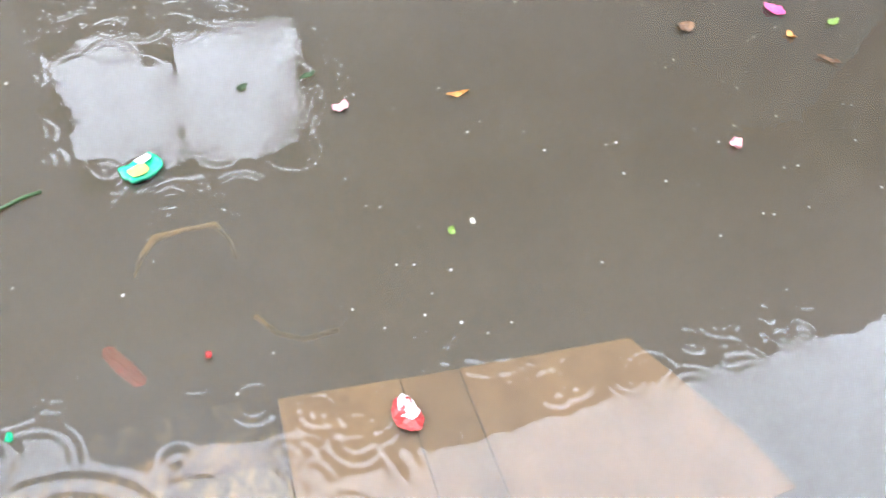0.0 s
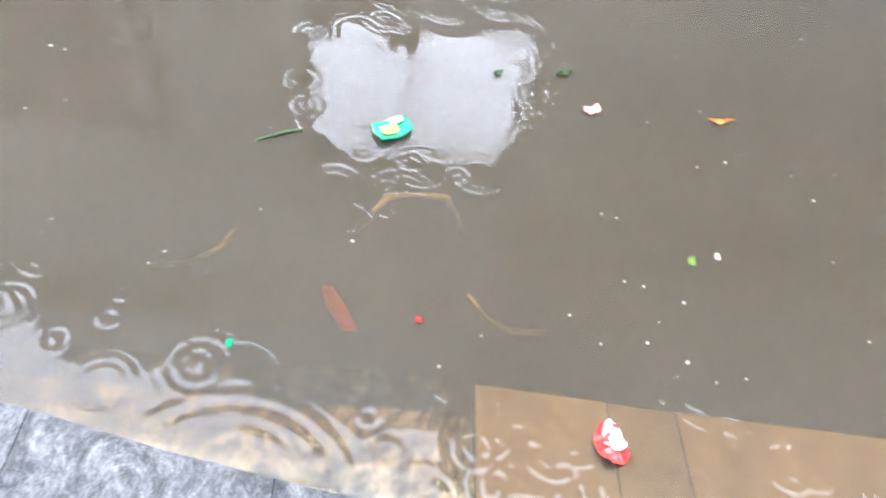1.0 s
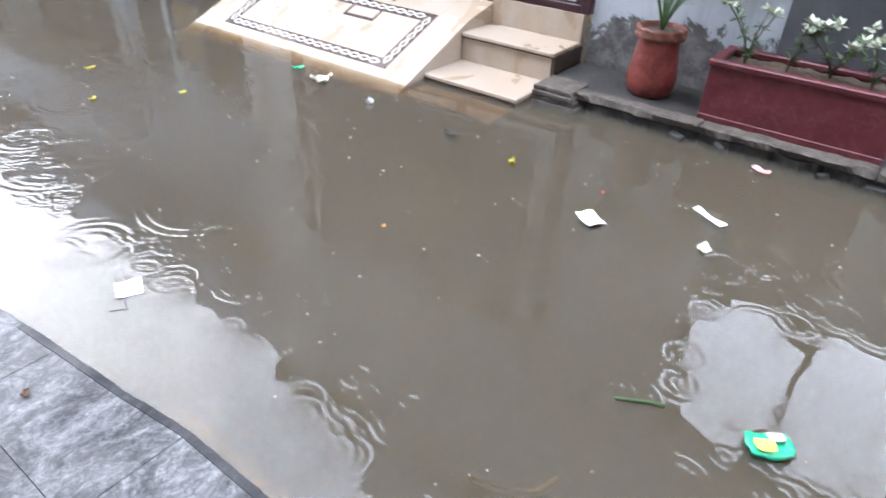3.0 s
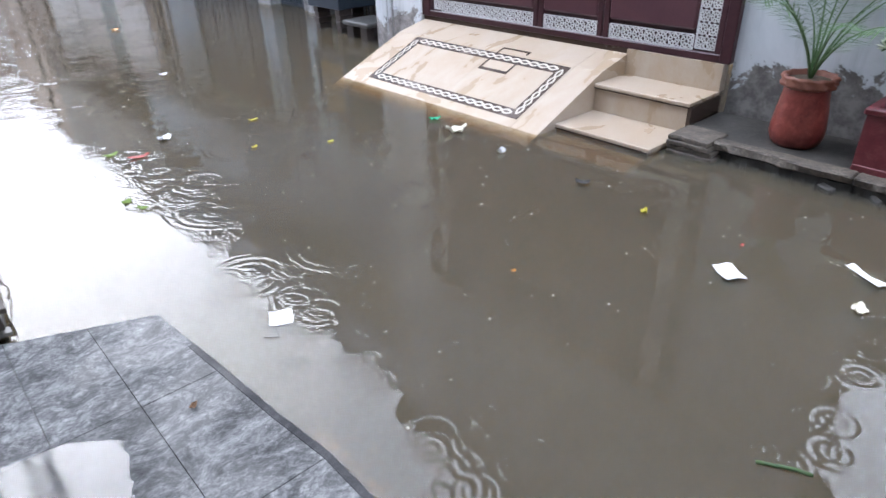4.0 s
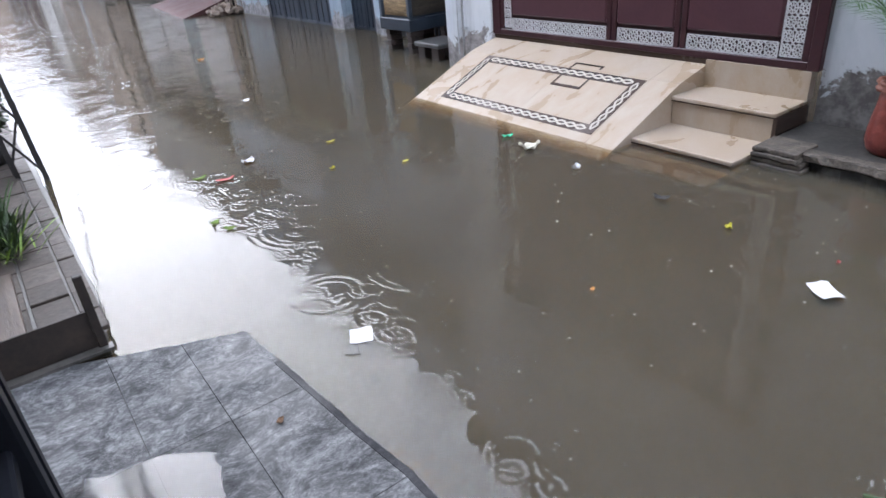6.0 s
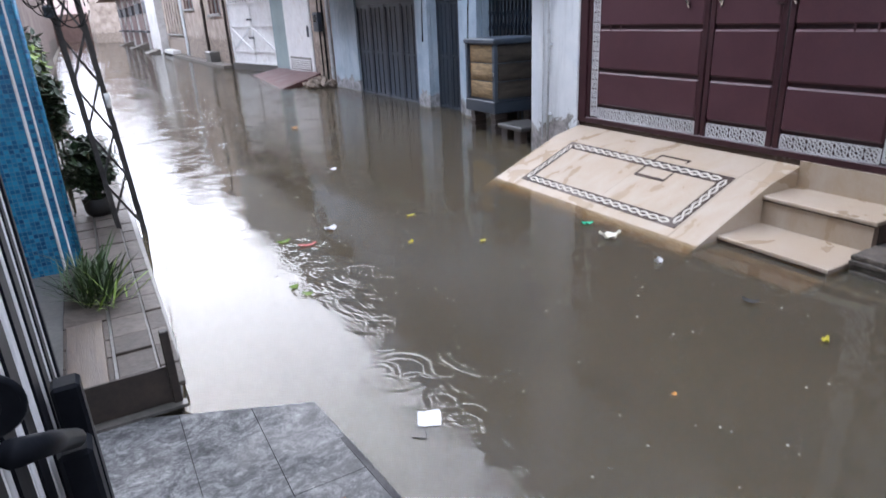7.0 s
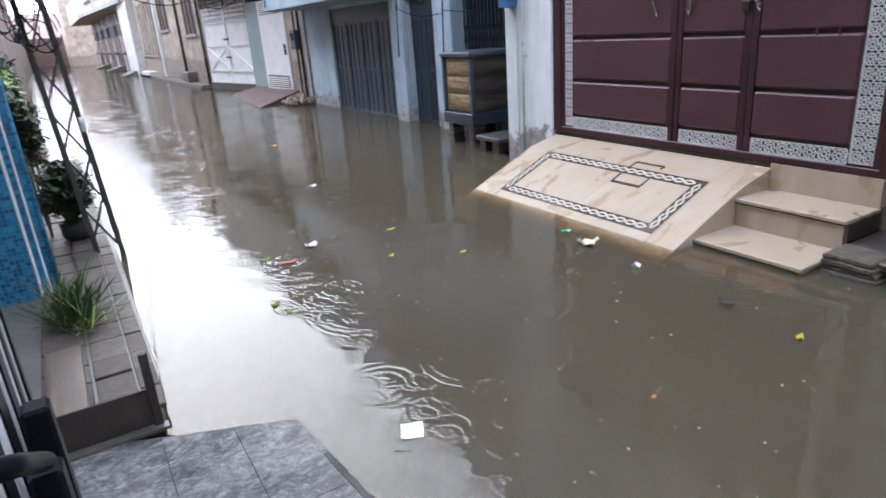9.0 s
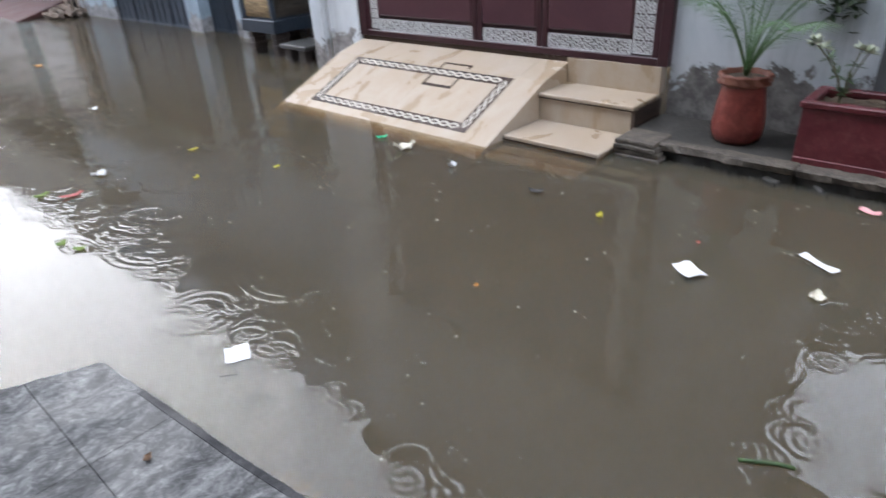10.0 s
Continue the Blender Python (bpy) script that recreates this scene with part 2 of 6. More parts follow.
CONCRETE = surface("wet_concrete", (0.045, 0.043, 0.04), (0.13, 0.122, 0.11), 0.42, stain=(0.04, 0.04, 0.035), bump=0.5, rvar=0.2)
PAVING = surface("dark_damp_cement", (0.018, 0.017, 0.016), (0.055, 0.051, 0.046), 0.62, stain=(0.1, 0.095, 0.085), big=3, bump=0.4, spec=0.3)
KERB_MAT = surface("worn_kerb_cement", (0.035, 0.028, 0.023), (0.15, 0.125, 0.10), 0.7, stain=(0.04, 0.036, 0.032), stain_amount=0.8, bump=0.9, big=9, small=60)
APRON = make_marble("mottled_grey_cement", ((0.42, (0.03, 0.032, 0.03)), (0.5, (0.17, 0.17, 0.155)), (0.58, (0.62, 0.6, 0.55))))
BROWNSTONE = surface("brown_stone_slab", (0.26, 0.205, 0.15), (0.42, 0.35, 0.28), 0.5, stain=(0.08, 0.05, 0.03), big=5, piece=0.3)
MUD = surface("silt_ground", (0.07, 0.055, 0.04), (0.12, 0.1, 0.075), 0.8)
MAROON = surface("maroon_gloss_paint", (0.060, 0.024, 0.031), (0.080, 0.034, 0.042), 0.32, small=60, stain=(0.10, 0.04, 0.04), stain_amount=0.25, bump=0.05, rvar=0.06)
MAROON_DARK = surface("dark_maroon_paint", (0.030, 0.010, 0.014), (0.048, 0.016, 0.020), 0.35, bump=0.05)
LATTICE = surface("silver_white_paint", (0.55, 0.55, 0.55), (0.75, 0.75, 0.74), 0.4, stain=(0.25, 0.22, 0.2), bump=0.05, big=6)
CHROME = surface("brushed_steel", (0.5, 0.5, 0.5), (0.72, 0.72, 0.72), 0.22, 1.0, small=120, bump=0.03, rvar=0.06)
INLAY = surface("dark_brown_inlay", (0.035, 0.022, 0.016), (0.07, 0.045, 0.035), 0.25, bump=0.05)
INLAY_LIGHT = surface("white_inlay", (0.42, 0.38, 0.32), (0.55, 0.51, 0.45), 0.3, bump=0.05)
TERRACOTTA = surface("red_painted_clay", (0.10, 0.016, 0.013), (0.21, 0.045, 0.034), 0.34, stain=(0.36, 0.12, 0.09), big=7, bump=0.3)
RIM_CLAY = surface("orange_clay_rim", (0.14, 0.042, 0.026), (0.2, 0.07, 0.042), 0.5, big=9)
RED_CLAY = surface("dark_red_painted_cement", (0.075, 0.009, 0.013), (0.125, 0.020, 0.025), 0.42, stain=(0.25, 0.09, 0.09), stain_amount=0.25, big=6, bump=0.3)
SOIL = surface("wet_soil", (0.035, 0.025, 0.018), (0.12, 0.085, 0.055), 0.85, big=14, bump=0.9)
STEEL_BLUE = surface("slate_blue_steel_paint", (0.03, 0.044, 0.062), (0.055, 0.074, 0.1), 0.42, stain=(0.05, 0.05, 0.05), big=2.5, bump=0.08)
STEEL_DARK = surface("dark_slate_steel_paint", (0.016, 0.024, 0.036), (0.032, 0.044, 0.06), 0.42, bump=0.08)
WHITE_STEEL = surface("white_steel_paint", (0.66, 0.66, 0.66), (0.8, 0.8, 0.79), 0.4, stain=(0.35, 0.27, 0.2), stain_amount=0.3, big=2, bump=0.08)
TEAL = surface("pale_teal_paint", (0.17, 0.24, 0.25), (0.27, 0.34, 0.34), 0.6)
STRAW = surface("wet_straw_pad", (0.10, 0.065, 0.03), (0.34, 0.235, 0.12), 0.8, big=12, small=90, stain=(0.12, 0.07, 0.03), stretch=(1, 0.35, 2.5), bump=1.0)
# darker pad colour for the cooler's side face
DARK_STRAW = surface("dark_side_pad", (0.022, 0.018, 0.015), (0.085, 0.068, 0.052), 0.8, big=9, small=70, stretch=(0.35, 1, 2.5), bump=1.0)
BRICK = surface("wet_dark_brick", (0.025, 0.017, 0.015), (0.06, 0.042, 0.036), 0.6, big=8, piece=0.4)
STONE_SLAB = surface("grey_stone_slab", (0.03, 0.03, 0.03), (0.075, 0.073, 0.07), 0.5, big=6, stain=(0.07, 0.07, 0.07))
BLACK_PAINT = surface("black_gloss_paint", (0.005, 0.006, 0.008), (0.010, 0.011, 0.014), 0.35, small=70, bump=0.06, rvar=0.08, spec=0.03)
# silver grey, brightened: the sky reflected in the sheet is put into the colour
SILVER_SKY = surface("silver_with_sky_sheen", (0.62, 0.63, 0.65), (0.82, 0.83, 0.84), 0.35, 0.0, big=5, small=60, stain=(0.2, 0.2, 0.21), bump=0.08, stretch=(1, 1, 0.3))
RUST = surface("rusty_dark_iron", (0.016, 0.013, 0.011), (0.045, 0.032, 0.025), 0.55, 0.3, big=6, bump=0.3)
POLE_STEEL = surface("dark_galvanised_steel", (0.022, 0.02, 0.019), (0.05, 0.045, 0.042), 0.65, 0.2, bump=0.2)
CABLE = surface("black_cable", (0.008, 0.008, 0.008), (0.02, 0.02, 0.02), 0.8, spec=0.1)
PIPE_GREY = surface("grey_painted_pipe", (0.42, 0.45, 0.47), (0.56, 0.58, 0.6), 0.4, stain=(0.25, 0.2, 0.16), big=8)
METER_BLUE = surface("blue_meter_paint", (0.02, 0.09, 0.25), (0.04, 0.14, 0.34), 0.4)
METER_GREY = surface("grey_meter_casing", (0.3, 0.32, 0.34), (0.45, 0.46, 0.48), 0.4)
WOOD = surface("wet_brown_plank", (0.04, 0.026, 0.019), (0.10, 0.068, 0.046), 0.35, big=5, stretch=(6, 0.6, 1), bump=0.4)
WET_TILE = surface("wet_brown_paving", (0.05, 0.042, 0.036), (0.11, 0.092, 0.08), 0.5, big=7, small=24, rvar=0.25, piece=0.5, bump=0.8, spec=0.12)
RED_RAMP = surface("red_oxide_cement", (0.06, 0.019, 0.019), (0.11, 0.038, 0.036), 0.45, stain=(0.1, 0.05, 0.05), big=2)
BROWN_WALL = surface("brown_shutter", (0.09, 0.05, 0.04), (0.15, 0.09, 0.075), 0.6)
GLASS_DARK = surface("dark_window_glass", (0.02, 0.022, 0.025), (0.04, 0.043, 0.047), 0.08, bump=0.02)
INSIDE = surface("dark_room_plaster", (0.10, 0.10, 0.10), (0.16, 0.155, 0.15), 0.8)
LEAF = surface("dark_green_leaf", (0.02, 0.05, 0.014), (0.06, 0.12, 0.03), 0.4, big=12, bump=0.1)
LEAF_LIGHT = surface("yellow_green_leaf", (0.12, 0.22, 0.03), (0.24, 0.34, 0.07), 0.45, big=10, bump=0.1)
PALM = surface("palm_leaf", (0.035, 0.085, 0.03), (0.09, 0.16, 0.06), 0.4, big=9, bump=0.1)
GRASS = surface("long_grass", (0.012, 0.028, 0.009), (0.045, 0.075, 0.024), 0.5, big=9, bump=0.1)
PETAL = surface("white_green_bloom", (0.38, 0.42, 0.30), (0.58, 0.61, 0.50), 0.6, big=20)
STEM = surface("plant_stem", (0.06, 0.06, 0.03), (0.12, 0.11, 0.06), 0.6)
PAPER = surface("white_wet_paper", (0.58, 0.58, 0.57), (0.72, 0.72, 0.71), 0.5, big=20, bump=0.2)
WET_CARD = surface("soaked_white_card", (0.52, 0.53, 0.54), (0.64, 0.65, 0.66), 0.25, big=20, bump=0.2)
PAPER_CREAM = surface("cream_wrapper", (0.6, 0.56, 0.44), (0.75, 0.72, 0.6), 0.5, big=20)
FOIL_GREEN = surface("green_foil", (0.0, 0.30, 0.13), (0.01, 0.45, 0.22), 0.22, big=20, small=90, bump=0.4)
FOIL_YELLOW = surface("yellow_print", (0.75, 0.48, 0.05), (0.85, 0.62, 0.12), 0.3)
FOIL_RED = surface("red_print", (0.36, 0.035, 0.03), (0.5, 0.08, 0.07), 0.3)
PINK = surface("pink_wrapper", (0.7, 0.28, 0.3), (0.85, 0.5, 0.48), 0.4)
MAGENTA = surface("magenta_wrapper", (0.6, 0.06, 0.2), (0.75, 0.15, 0.3), 0.35)
YELLOW = surface("bright_yellow_wrapper", (0.42, 0.38, 0.03), (0.55, 0.5, 0.06), 0.35)
ORANGE_LEAF = surface("orange_dead_leaf", (0.5, 0.2, 0.04), (0.66, 0.34, 0.1), 0.5, big=30)
BROWN_LEAF = surface("brown_dead_leaf", (0.10, 0.05, 0.025), (0.22, 0.12, 0.06), 0.6, big=30)
DARK_THING = surface("black_rubber", (0.01, 0.01, 0.01), (0.025, 0.022, 0.02), 0.5)
POLY = surface("pale_polythene", (0.5, 0.5, 0.47), (0.7, 0.7, 0.67), 0.3, big=20)
FOAM = surface("rain_bubble", (0.24, 0.22, 0.18), (0.46, 0.43, 0.38), 0.12, big=40)
BLIND_WHITE = surface("whitewashed_brick", (0.40, 0.39, 0.37), (0.56, 0.55, 0.53), 0.8, stain=(0.16, 0.14, 0.12), big=0.9)
# LEAF's green taken down; the bush's shade is put into this colour
SHADE_LEAF = surface("shaded_bush_leaf", (0.008, 0.02, 0.007), (0.028, 0.055, 0.016), 0.5, big=12, bump=0.1)
# dark cement; for porch and openings the shade is put into this colour
DARK_WALL = make_plaster("dark_cement", (0.05, 0.052, 0.055), (0.10, 0.10, 0.105), (0.04, 0.038, 0.036), 0.4)
BRICK_WALL = make_plaster("bare_reddish_brick", (0.12, 0.075, 0.062), (0.22, 0.17, 0.15), (0.07, 0.055, 0.045), 0.8)


# ---- mesh helpers ----
ROOT_AT = {}


def thing(name, at=(0, 0, 0), label="", category="", group="", kind=""):
    ob = new(name)
    ob.empty_display_size = 0.1
    ob.location = at
    ROOT_AT[ob] = Vector(at)
    return tagged(ob, label, category, group, kind)


def mesh_of(name, bm, material, smooth=False):
    bmesh.ops.recalc_face_normals(bm, faces=bm.faces)
    me = bpy.data.meshes.new(name)
    bm.to_mesh(me)
    bm.free()
    me.materials.append(material)
    if smooth:
        me.shade_smooth()
    return me


def part(name, bm, material, parent, label="", smooth=False):
    ob = new(name, mesh_of(name, bm, material, smooth))
    ob.parent = parent
    if parent in ROOT_AT:
        ob.matrix_parent_inverse = Matrix.Translation(-ROOT_AT[parent])
    return tagged(ob, label)


def single(name, bm, material, label="", category="", group="", kind="", smooth=False):
    return tagged(new(name, mesh_of(name, bm, material, smooth)), label, category, group, kind)


def fresh():
    return bmesh.new()


def box(bm, x0, x1, y0, y1, z0, z1, bevel=0.0, m=None):
    r = bmesh.ops.create_cube(bm, size=1.0)
    vs = r["verts"]
    bmesh.ops.scale(bm, vec=(abs(x1 - x0), abs(y1 - y0), abs(z1 - z0)), verts=vs)
    bmesh.ops.translate(bm, vec=((x0 + x1) / 2, (y0 + y1) / 2, (z0 + z1) / 2), verts=vs)
    if bevel:
        es = list({e for v in vs for e in v.link_edges})
        r = bmesh.ops.bevel(bm, geom=es, offset=bevel, segments=1, profile=0.5, affect="EDGES")
        vs = list({v for f in r["faces"] for v in f.verts} | {v for v in vs if v.is_valid})
    if m is not None:
        bmesh.ops.transform(bm, matrix=m, verts=[v for v in vs if v.is_valid])
    return bm


def boxed(*a, **k):
    return box(fresh(), *a, **k)


def tube(bm, pts, radius, sides=8, cap=True, radii=None):
    """A tube along a line of points."""
    pts = [Vector(p) for p in pts]
    loops = []
    for i, p in enumerate(pts):
        d = (pts[min(i + 1, len(pts) - 1)] - pts[max(i - 1, 0)]).normalized()
        q = d.to_track_quat("Z", "Y")
        r = radii[i] if radii else radius
        loops.append([bm.verts.new(p + q @ Vector((r * math.cos(2 * math.pi * k / sides), r * math.sin(2 * math.pi * k / sides), 0))) for k in range(sides)])
    for a, b in zip(loops, loops[1:]):
        for k in range(sides):
            bm.faces.new((a[k], a[(k + 1) % sides], b[(k + 1) % sides], b[k]))
    if cap:
        bm.faces.new(loops[0][::-1])
        bm.faces.new(loops[-1])
    return bm


def bar(bm, a, b, w, h):
    """A flat or square bar from a to b."""
    a, b = Vector(a), Vector(b)
    q = (b - a).to_track_quat("Z", "Y").to_matrix().to_4x4()
    ln = (b - a).length
    return box(bm, -w / 2, w / 2, -h / 2, h / 2, 0, ln, m=Matrix.Translation(a) @ q)


def lathe(bm, cx, cy, profile, sides=28, wobble=None):
    loops = []
    for r, z in profile:
        loops.append([bm.verts.new((cx + (r + (wobble(k, z) if wobble else 0)) * math.cos(2 * math.pi * k / sides), cy + (r + (wobble(k, z) if wobble else 0)) * math.sin(2 * math.pi * k / sides), z)) for k in range(sides)])
    for a, b in zip(loops, loops[1:]):
        for k in range(sides):
            bm.faces.new((a[k], a[(k + 1) % sides], b[(k + 1) % sides], b[k]))
    bm.faces.new(loops[0][::-1])
    bm.faces.new(loops[-1])
    return bm


def prism(bm, poly, z0, z1):
    """An upright prism on a plan outline; z1 may be a function of x and y."""
    top = z1 if callable(z1) else (lambda x, y: z1)
    lo = [bm.verts.new((x, y, z0)) for x, y in poly]
    hi = [bm.verts.new((x, y, top(x, y))) for x, y in poly]
    bm.faces.new(lo[::-1])
    bm.faces.new(hi)
    for i in range(len(poly)):
        j = (i + 1) % len(poly)
        bm.faces.new((lo[i], lo[j], hi[j], hi[i]))
    return bm


def clip(poly, axis, value, keep_less):
    out = []
    inside = (lambda p: p[axis] <= value) if keep_less else (lambda p: p[axis] >= value)
    for i, p in enumerate(poly):
        q = poly[(i + 1) % len(poly)]
        if inside(p):
            out.append(p)
        if inside(p) != inside(q):
            f = (value - p[axis]) / (q[axis] - p[axis])
            out.append((p[0] + f * (q[0] - p[0]), p[1] + f * (q[1] - p[1])))
    return out


def cell(poly, x0, x1, y0, y1):
    for axis, value, less in ((0, x0, False), (0, x1, True), (1, y0, False), (1, y1, True)):
        poly = clip(poly, axis, value, less)
        if len(poly) < 3:
            return None
    return poly


def wall_x(bm, x0, x1, y0, y1, z0, z1, holes=()):
    """A wall along y with rectangular openings (y0, y1, z0, z1) right through it."""
    ys = sorted({y0, y1, *[h[0] for h in holes], *[h[1] for h in holes]})
    zs = sorted({z0, z1, *[h[2] for h in holes], *[h[3] for h in holes]})
    for a, b in zip(ys, ys[1:]):
        for c, d in zip(zs, zs[1:]):
            if not any(h[0] <= (a + b) / 2 <= h[1] and h[2] <= (c + d) / 2 <= h[3] for h in holes):
                box(bm, x0, x1, a, b, c, d)
    bmesh.ops.remove_doubles(bm, verts=bm.verts, dist=0.001)
    return bm


def sag(a, b, drop, n=14):
    a, b = Vector(a), Vector(b)
    return [a.lerp(b, i / n) - Vector((0, 0, drop * 4 * (i / n) * (1 - i / n))) for i in range(n + 1)]


def leaf_blade(bm, base, tip, width, bend=0.0, up=Vector((0, 0, 1))):
    """A pointed leaf of two halves with a fold along its rib."""
    base, tip = Vector(base), Vector(tip)
    d = tip - base
    side = d.cross(up)
    side = side.normalized() * width / 2 if side.length > 1e-6 else Vector((width / 2, 0, 0))
    lift = up * bend
    m1, m2 = base + d * 0.35 + lift, base + d * 0.7 + lift * 0.9
    drop = up * width * 0.15
    a, t = bm.verts.new(base), bm.verts.new(tip)
    c1, c2 = bm.verts.new(m1 - drop), bm.verts.new(m2 - drop)
    for s in (1, -1):
        e1, e2 = bm.verts.new(m1 + side * s), bm.verts.new(m2 + side * 0.75 * s)
        bm.faces.new((a, e1, c1))
        bm.faces.new((c1, e1, e2, c2))
        bm.faces.new((c2, e2, t))


# ---- ground and flood water ----
g = boxed(-400, 400, -400, 400, -0.9, -0.45)
single("ground", g, MUD, "silty street bed under the flood water", "ground", kind="structure")
WX0, WX1, WY0, WY1 = -0.9, 6.9, -60.0, 104.0


def ringed_water():
    """The flood's surface; where the street is nearest it carries the round waves of single drops."""
    gx0, gx1, gy0, gy1, step = 0.40, 3.62, -2.9, 5.4, 0.0075
    nx, ny = int((gx1 - gx0) / step), int((gy1 - gy0) / step)
    xs, ys = np.linspace(gx0, gx1, nx), np.linspace(gy0, gy1, ny)
    z = np.zeros((ny, nx))
    rg = random.Random(12)

    def drop(x, y, age, wave, height, tail):
        reach = age + 3 * tail
        i0, i1 = np.searchsorted(xs, (x - reach, x + reach))
        j0, j1 = np.searchsorted(ys, (y - reach, y + reach))
        d = np.hypot(xs[None, i0:i1] - x, ys[j0:j1, None] - y)
        off = d - age
        front = np.where(off > 0, np.exp(-(off / (0.55 * wave)) ** 2), np.exp(-(off / tail) ** 2))
        z[j0:j1, i0:i1] += height * front * np.cos(2 * math.pi * off / wave)

    for _ in range(800):
        wave = rg.uniform(0.028, 0.042)
        age = rg.uniform(0.02, 0.13)
        drop(rg.uniform(gx0, gx1), rg.uniform(gy0, gy1), age, wave, 0.0013 * (0.04 / (0.04 + 0.5 * age)) * rg.uniform(0.5, 1.3), wave * rg.uniform(0.8, 1.5))
    for _ in range(26):
        age = rg.uniform(0.16, 0.34)
        drop(rg.uniform(gx0, gx1), rg.uniform(gy0, gy1), age, rg.uniform(0.045, 0.058), 0.0009 * rg.uniform(0.6, 1.2), 0.075)
    for _ in range(130):
        drop(rg.uniform(gx0, gx1), rg.uniform(gy0, gy1), 0.0, 0.030, 0.0020, 0.014)
    fade = np.minimum(np.minimum((xs - gx0)[None, :] + 0 * ys[:, None], (gx1 - xs)[None, :] + 0 * ys[:, None]), np.minimum((ys - gy0)[:, None] + 0 * xs[None, :], (gy1 - ys)[:, None] + 0 * xs[None, :]))
    z *= np.clip(fade / 0.12, 0, 1)
    co = np.empty((ny * nx + 8, 3))
    co[:ny * nx, 0], co[:ny * nx, 1], co[:ny * nx, 2] = np.tile(xs, ny), np.repeat(ys, nx), z.ravel()
    co[ny * nx:] = [(WX0, WY0, 0), (WX1, WY0, 0), (WX1, WY1, 0), (WX0, WY1, 0), (gx0, gy0, 0), (gx1, gy0, 0), (gx1, gy1, 0), (gx0, gy1, 0)]
    k = (np.arange(ny - 1)[:, None] * nx + np.arange(nx - 1)[None, :]).ravel()
    quads = np.stack([k, k + 1, k + nx + 1, k + nx], 1)
    o = ny * nx
    quads = np.concatenate([quads, [[o, o + 1, o + 5, o + 4], [o + 1, o + 2, o + 6, o + 5], [o + 2, o + 3, o + 7, o + 6], [o + 3, o, o + 4, o + 7]]])
    me = bpy.data.meshes.new("water_surface")
    me.vertices.add(len(co))
    me.vertices.foreach_set("co", co.ravel())
    me.loops.add(quads.size)
    me.loops.foreach_set("vertex_index", quads.ravel().astype(np.int32))
    me.polygons.add(len(quads))
    me.polygons.foreach_set("loop_start", np.arange(0, quads.size, 4, dtype=np.int32))
    me.update(calc_edges=True)
    me.validate()
    me.materials.append(WATER)
    me.shade_smooth()
    return me


tagged(new("water_surface", ringed_water()), "brown flood water pocked by rain drops", "water", kind="structure")
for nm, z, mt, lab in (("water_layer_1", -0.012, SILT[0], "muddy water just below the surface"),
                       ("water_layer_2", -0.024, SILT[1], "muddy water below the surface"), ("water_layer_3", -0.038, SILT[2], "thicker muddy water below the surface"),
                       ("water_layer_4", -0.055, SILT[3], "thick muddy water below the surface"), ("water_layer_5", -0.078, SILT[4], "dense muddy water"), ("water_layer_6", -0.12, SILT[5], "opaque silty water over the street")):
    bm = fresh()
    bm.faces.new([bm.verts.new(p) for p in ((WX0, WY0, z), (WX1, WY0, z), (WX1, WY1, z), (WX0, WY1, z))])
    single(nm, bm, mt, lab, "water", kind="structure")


# ---- the camera's own entrance: marble platform, cement apron, brown slab ----
OUT = [(-0.44, 3.08), (0.60, 2.63), (0.63, 2.3), (0.66, 1.95), (0.68, 1.7), (0.715, 1.4), (0.715, 1.0), (0.66, 0.72), (0.58, 0.40), (0.50, 0.0), (0.46, -0.40), (-0.44, -0.40)]
bm = prism(fresh(), [(x - 0.012 if x > 0 else x, y) for x, y in OUT], -0.45, 0.012)
platform = single("entrance_platform", bm, CONCRETE, "cement base of a flooded house entrance", "platform", kind="structure")
APR = [(0.45, -0.36), (1.10, -0.36), (1.15, 0.2), (1.15, 0.7), (1.05, 1.3), (0.66, 1.7), (0.66, 0.72), (0.57, 0.40), (0.49, 0.0)]
single("cement_apron", prism(fresh(), APR, -0.45, lambda x, y: -0.006 - 0.20 * max(0.0, x - 0.55)), APRON, "mottled grey cement edge just under the water", "apron", kind="structure")
slab = thing("submerged_slab", (0.5, -1.0, -0.1), "brown stone slab lying just under the flood water", "slab")
SLAB = [(0.10, -0.36), (0.84, -0.375), (0.80, -0.86), (0.745, -1.627), (0.317, -1.84), (0.10, -1.9)]
for y0, y1, dz in ((-0.755, -0.3, 0.0), (-0.96, -0.762, -0.006), (-1.95, -0.968, -0.004)):
    part("stone_block", prism(fresh(), cell(SLAB, 0.0, 1.0, y0, y1), -0.4, -0.030 + dz), BROWNSTONE, slab)
for y0, y1 in ((-0.40, 0.152), (0.155, 0.777), (0.78, 1.402), (1.405, 2.082), (2.085, 3.1)):
    for x0, x1 in ((-0.44, 0.024), (0.027, 0.327), (0.33, 0.9)):
        s = 0.02 * (x0 + 0.4)
        poly = cell(OUT, x0, x1, y0 - s, y1 - s)
        if poly:
            part("marble_tile", prism(fresh(), poly, 0.0, 0.030), MARBLE, platform)
EDGE = [(x, y) for x, y in OUT if x > 0 and 0.9 < y < 2.5]
for (xa, ya), (xb, yb) in zip(EDGE, EDGE[1:]):
    part("edge_strip", prism(fresh(), [(xa - 0.026, ya), (xa + 0.003, ya), (xb + 0.003, yb), (xb - 0.026, yb)], 0.0, 0.033), WET_EDGE, platform, "dark wet strip along the marble's edge")


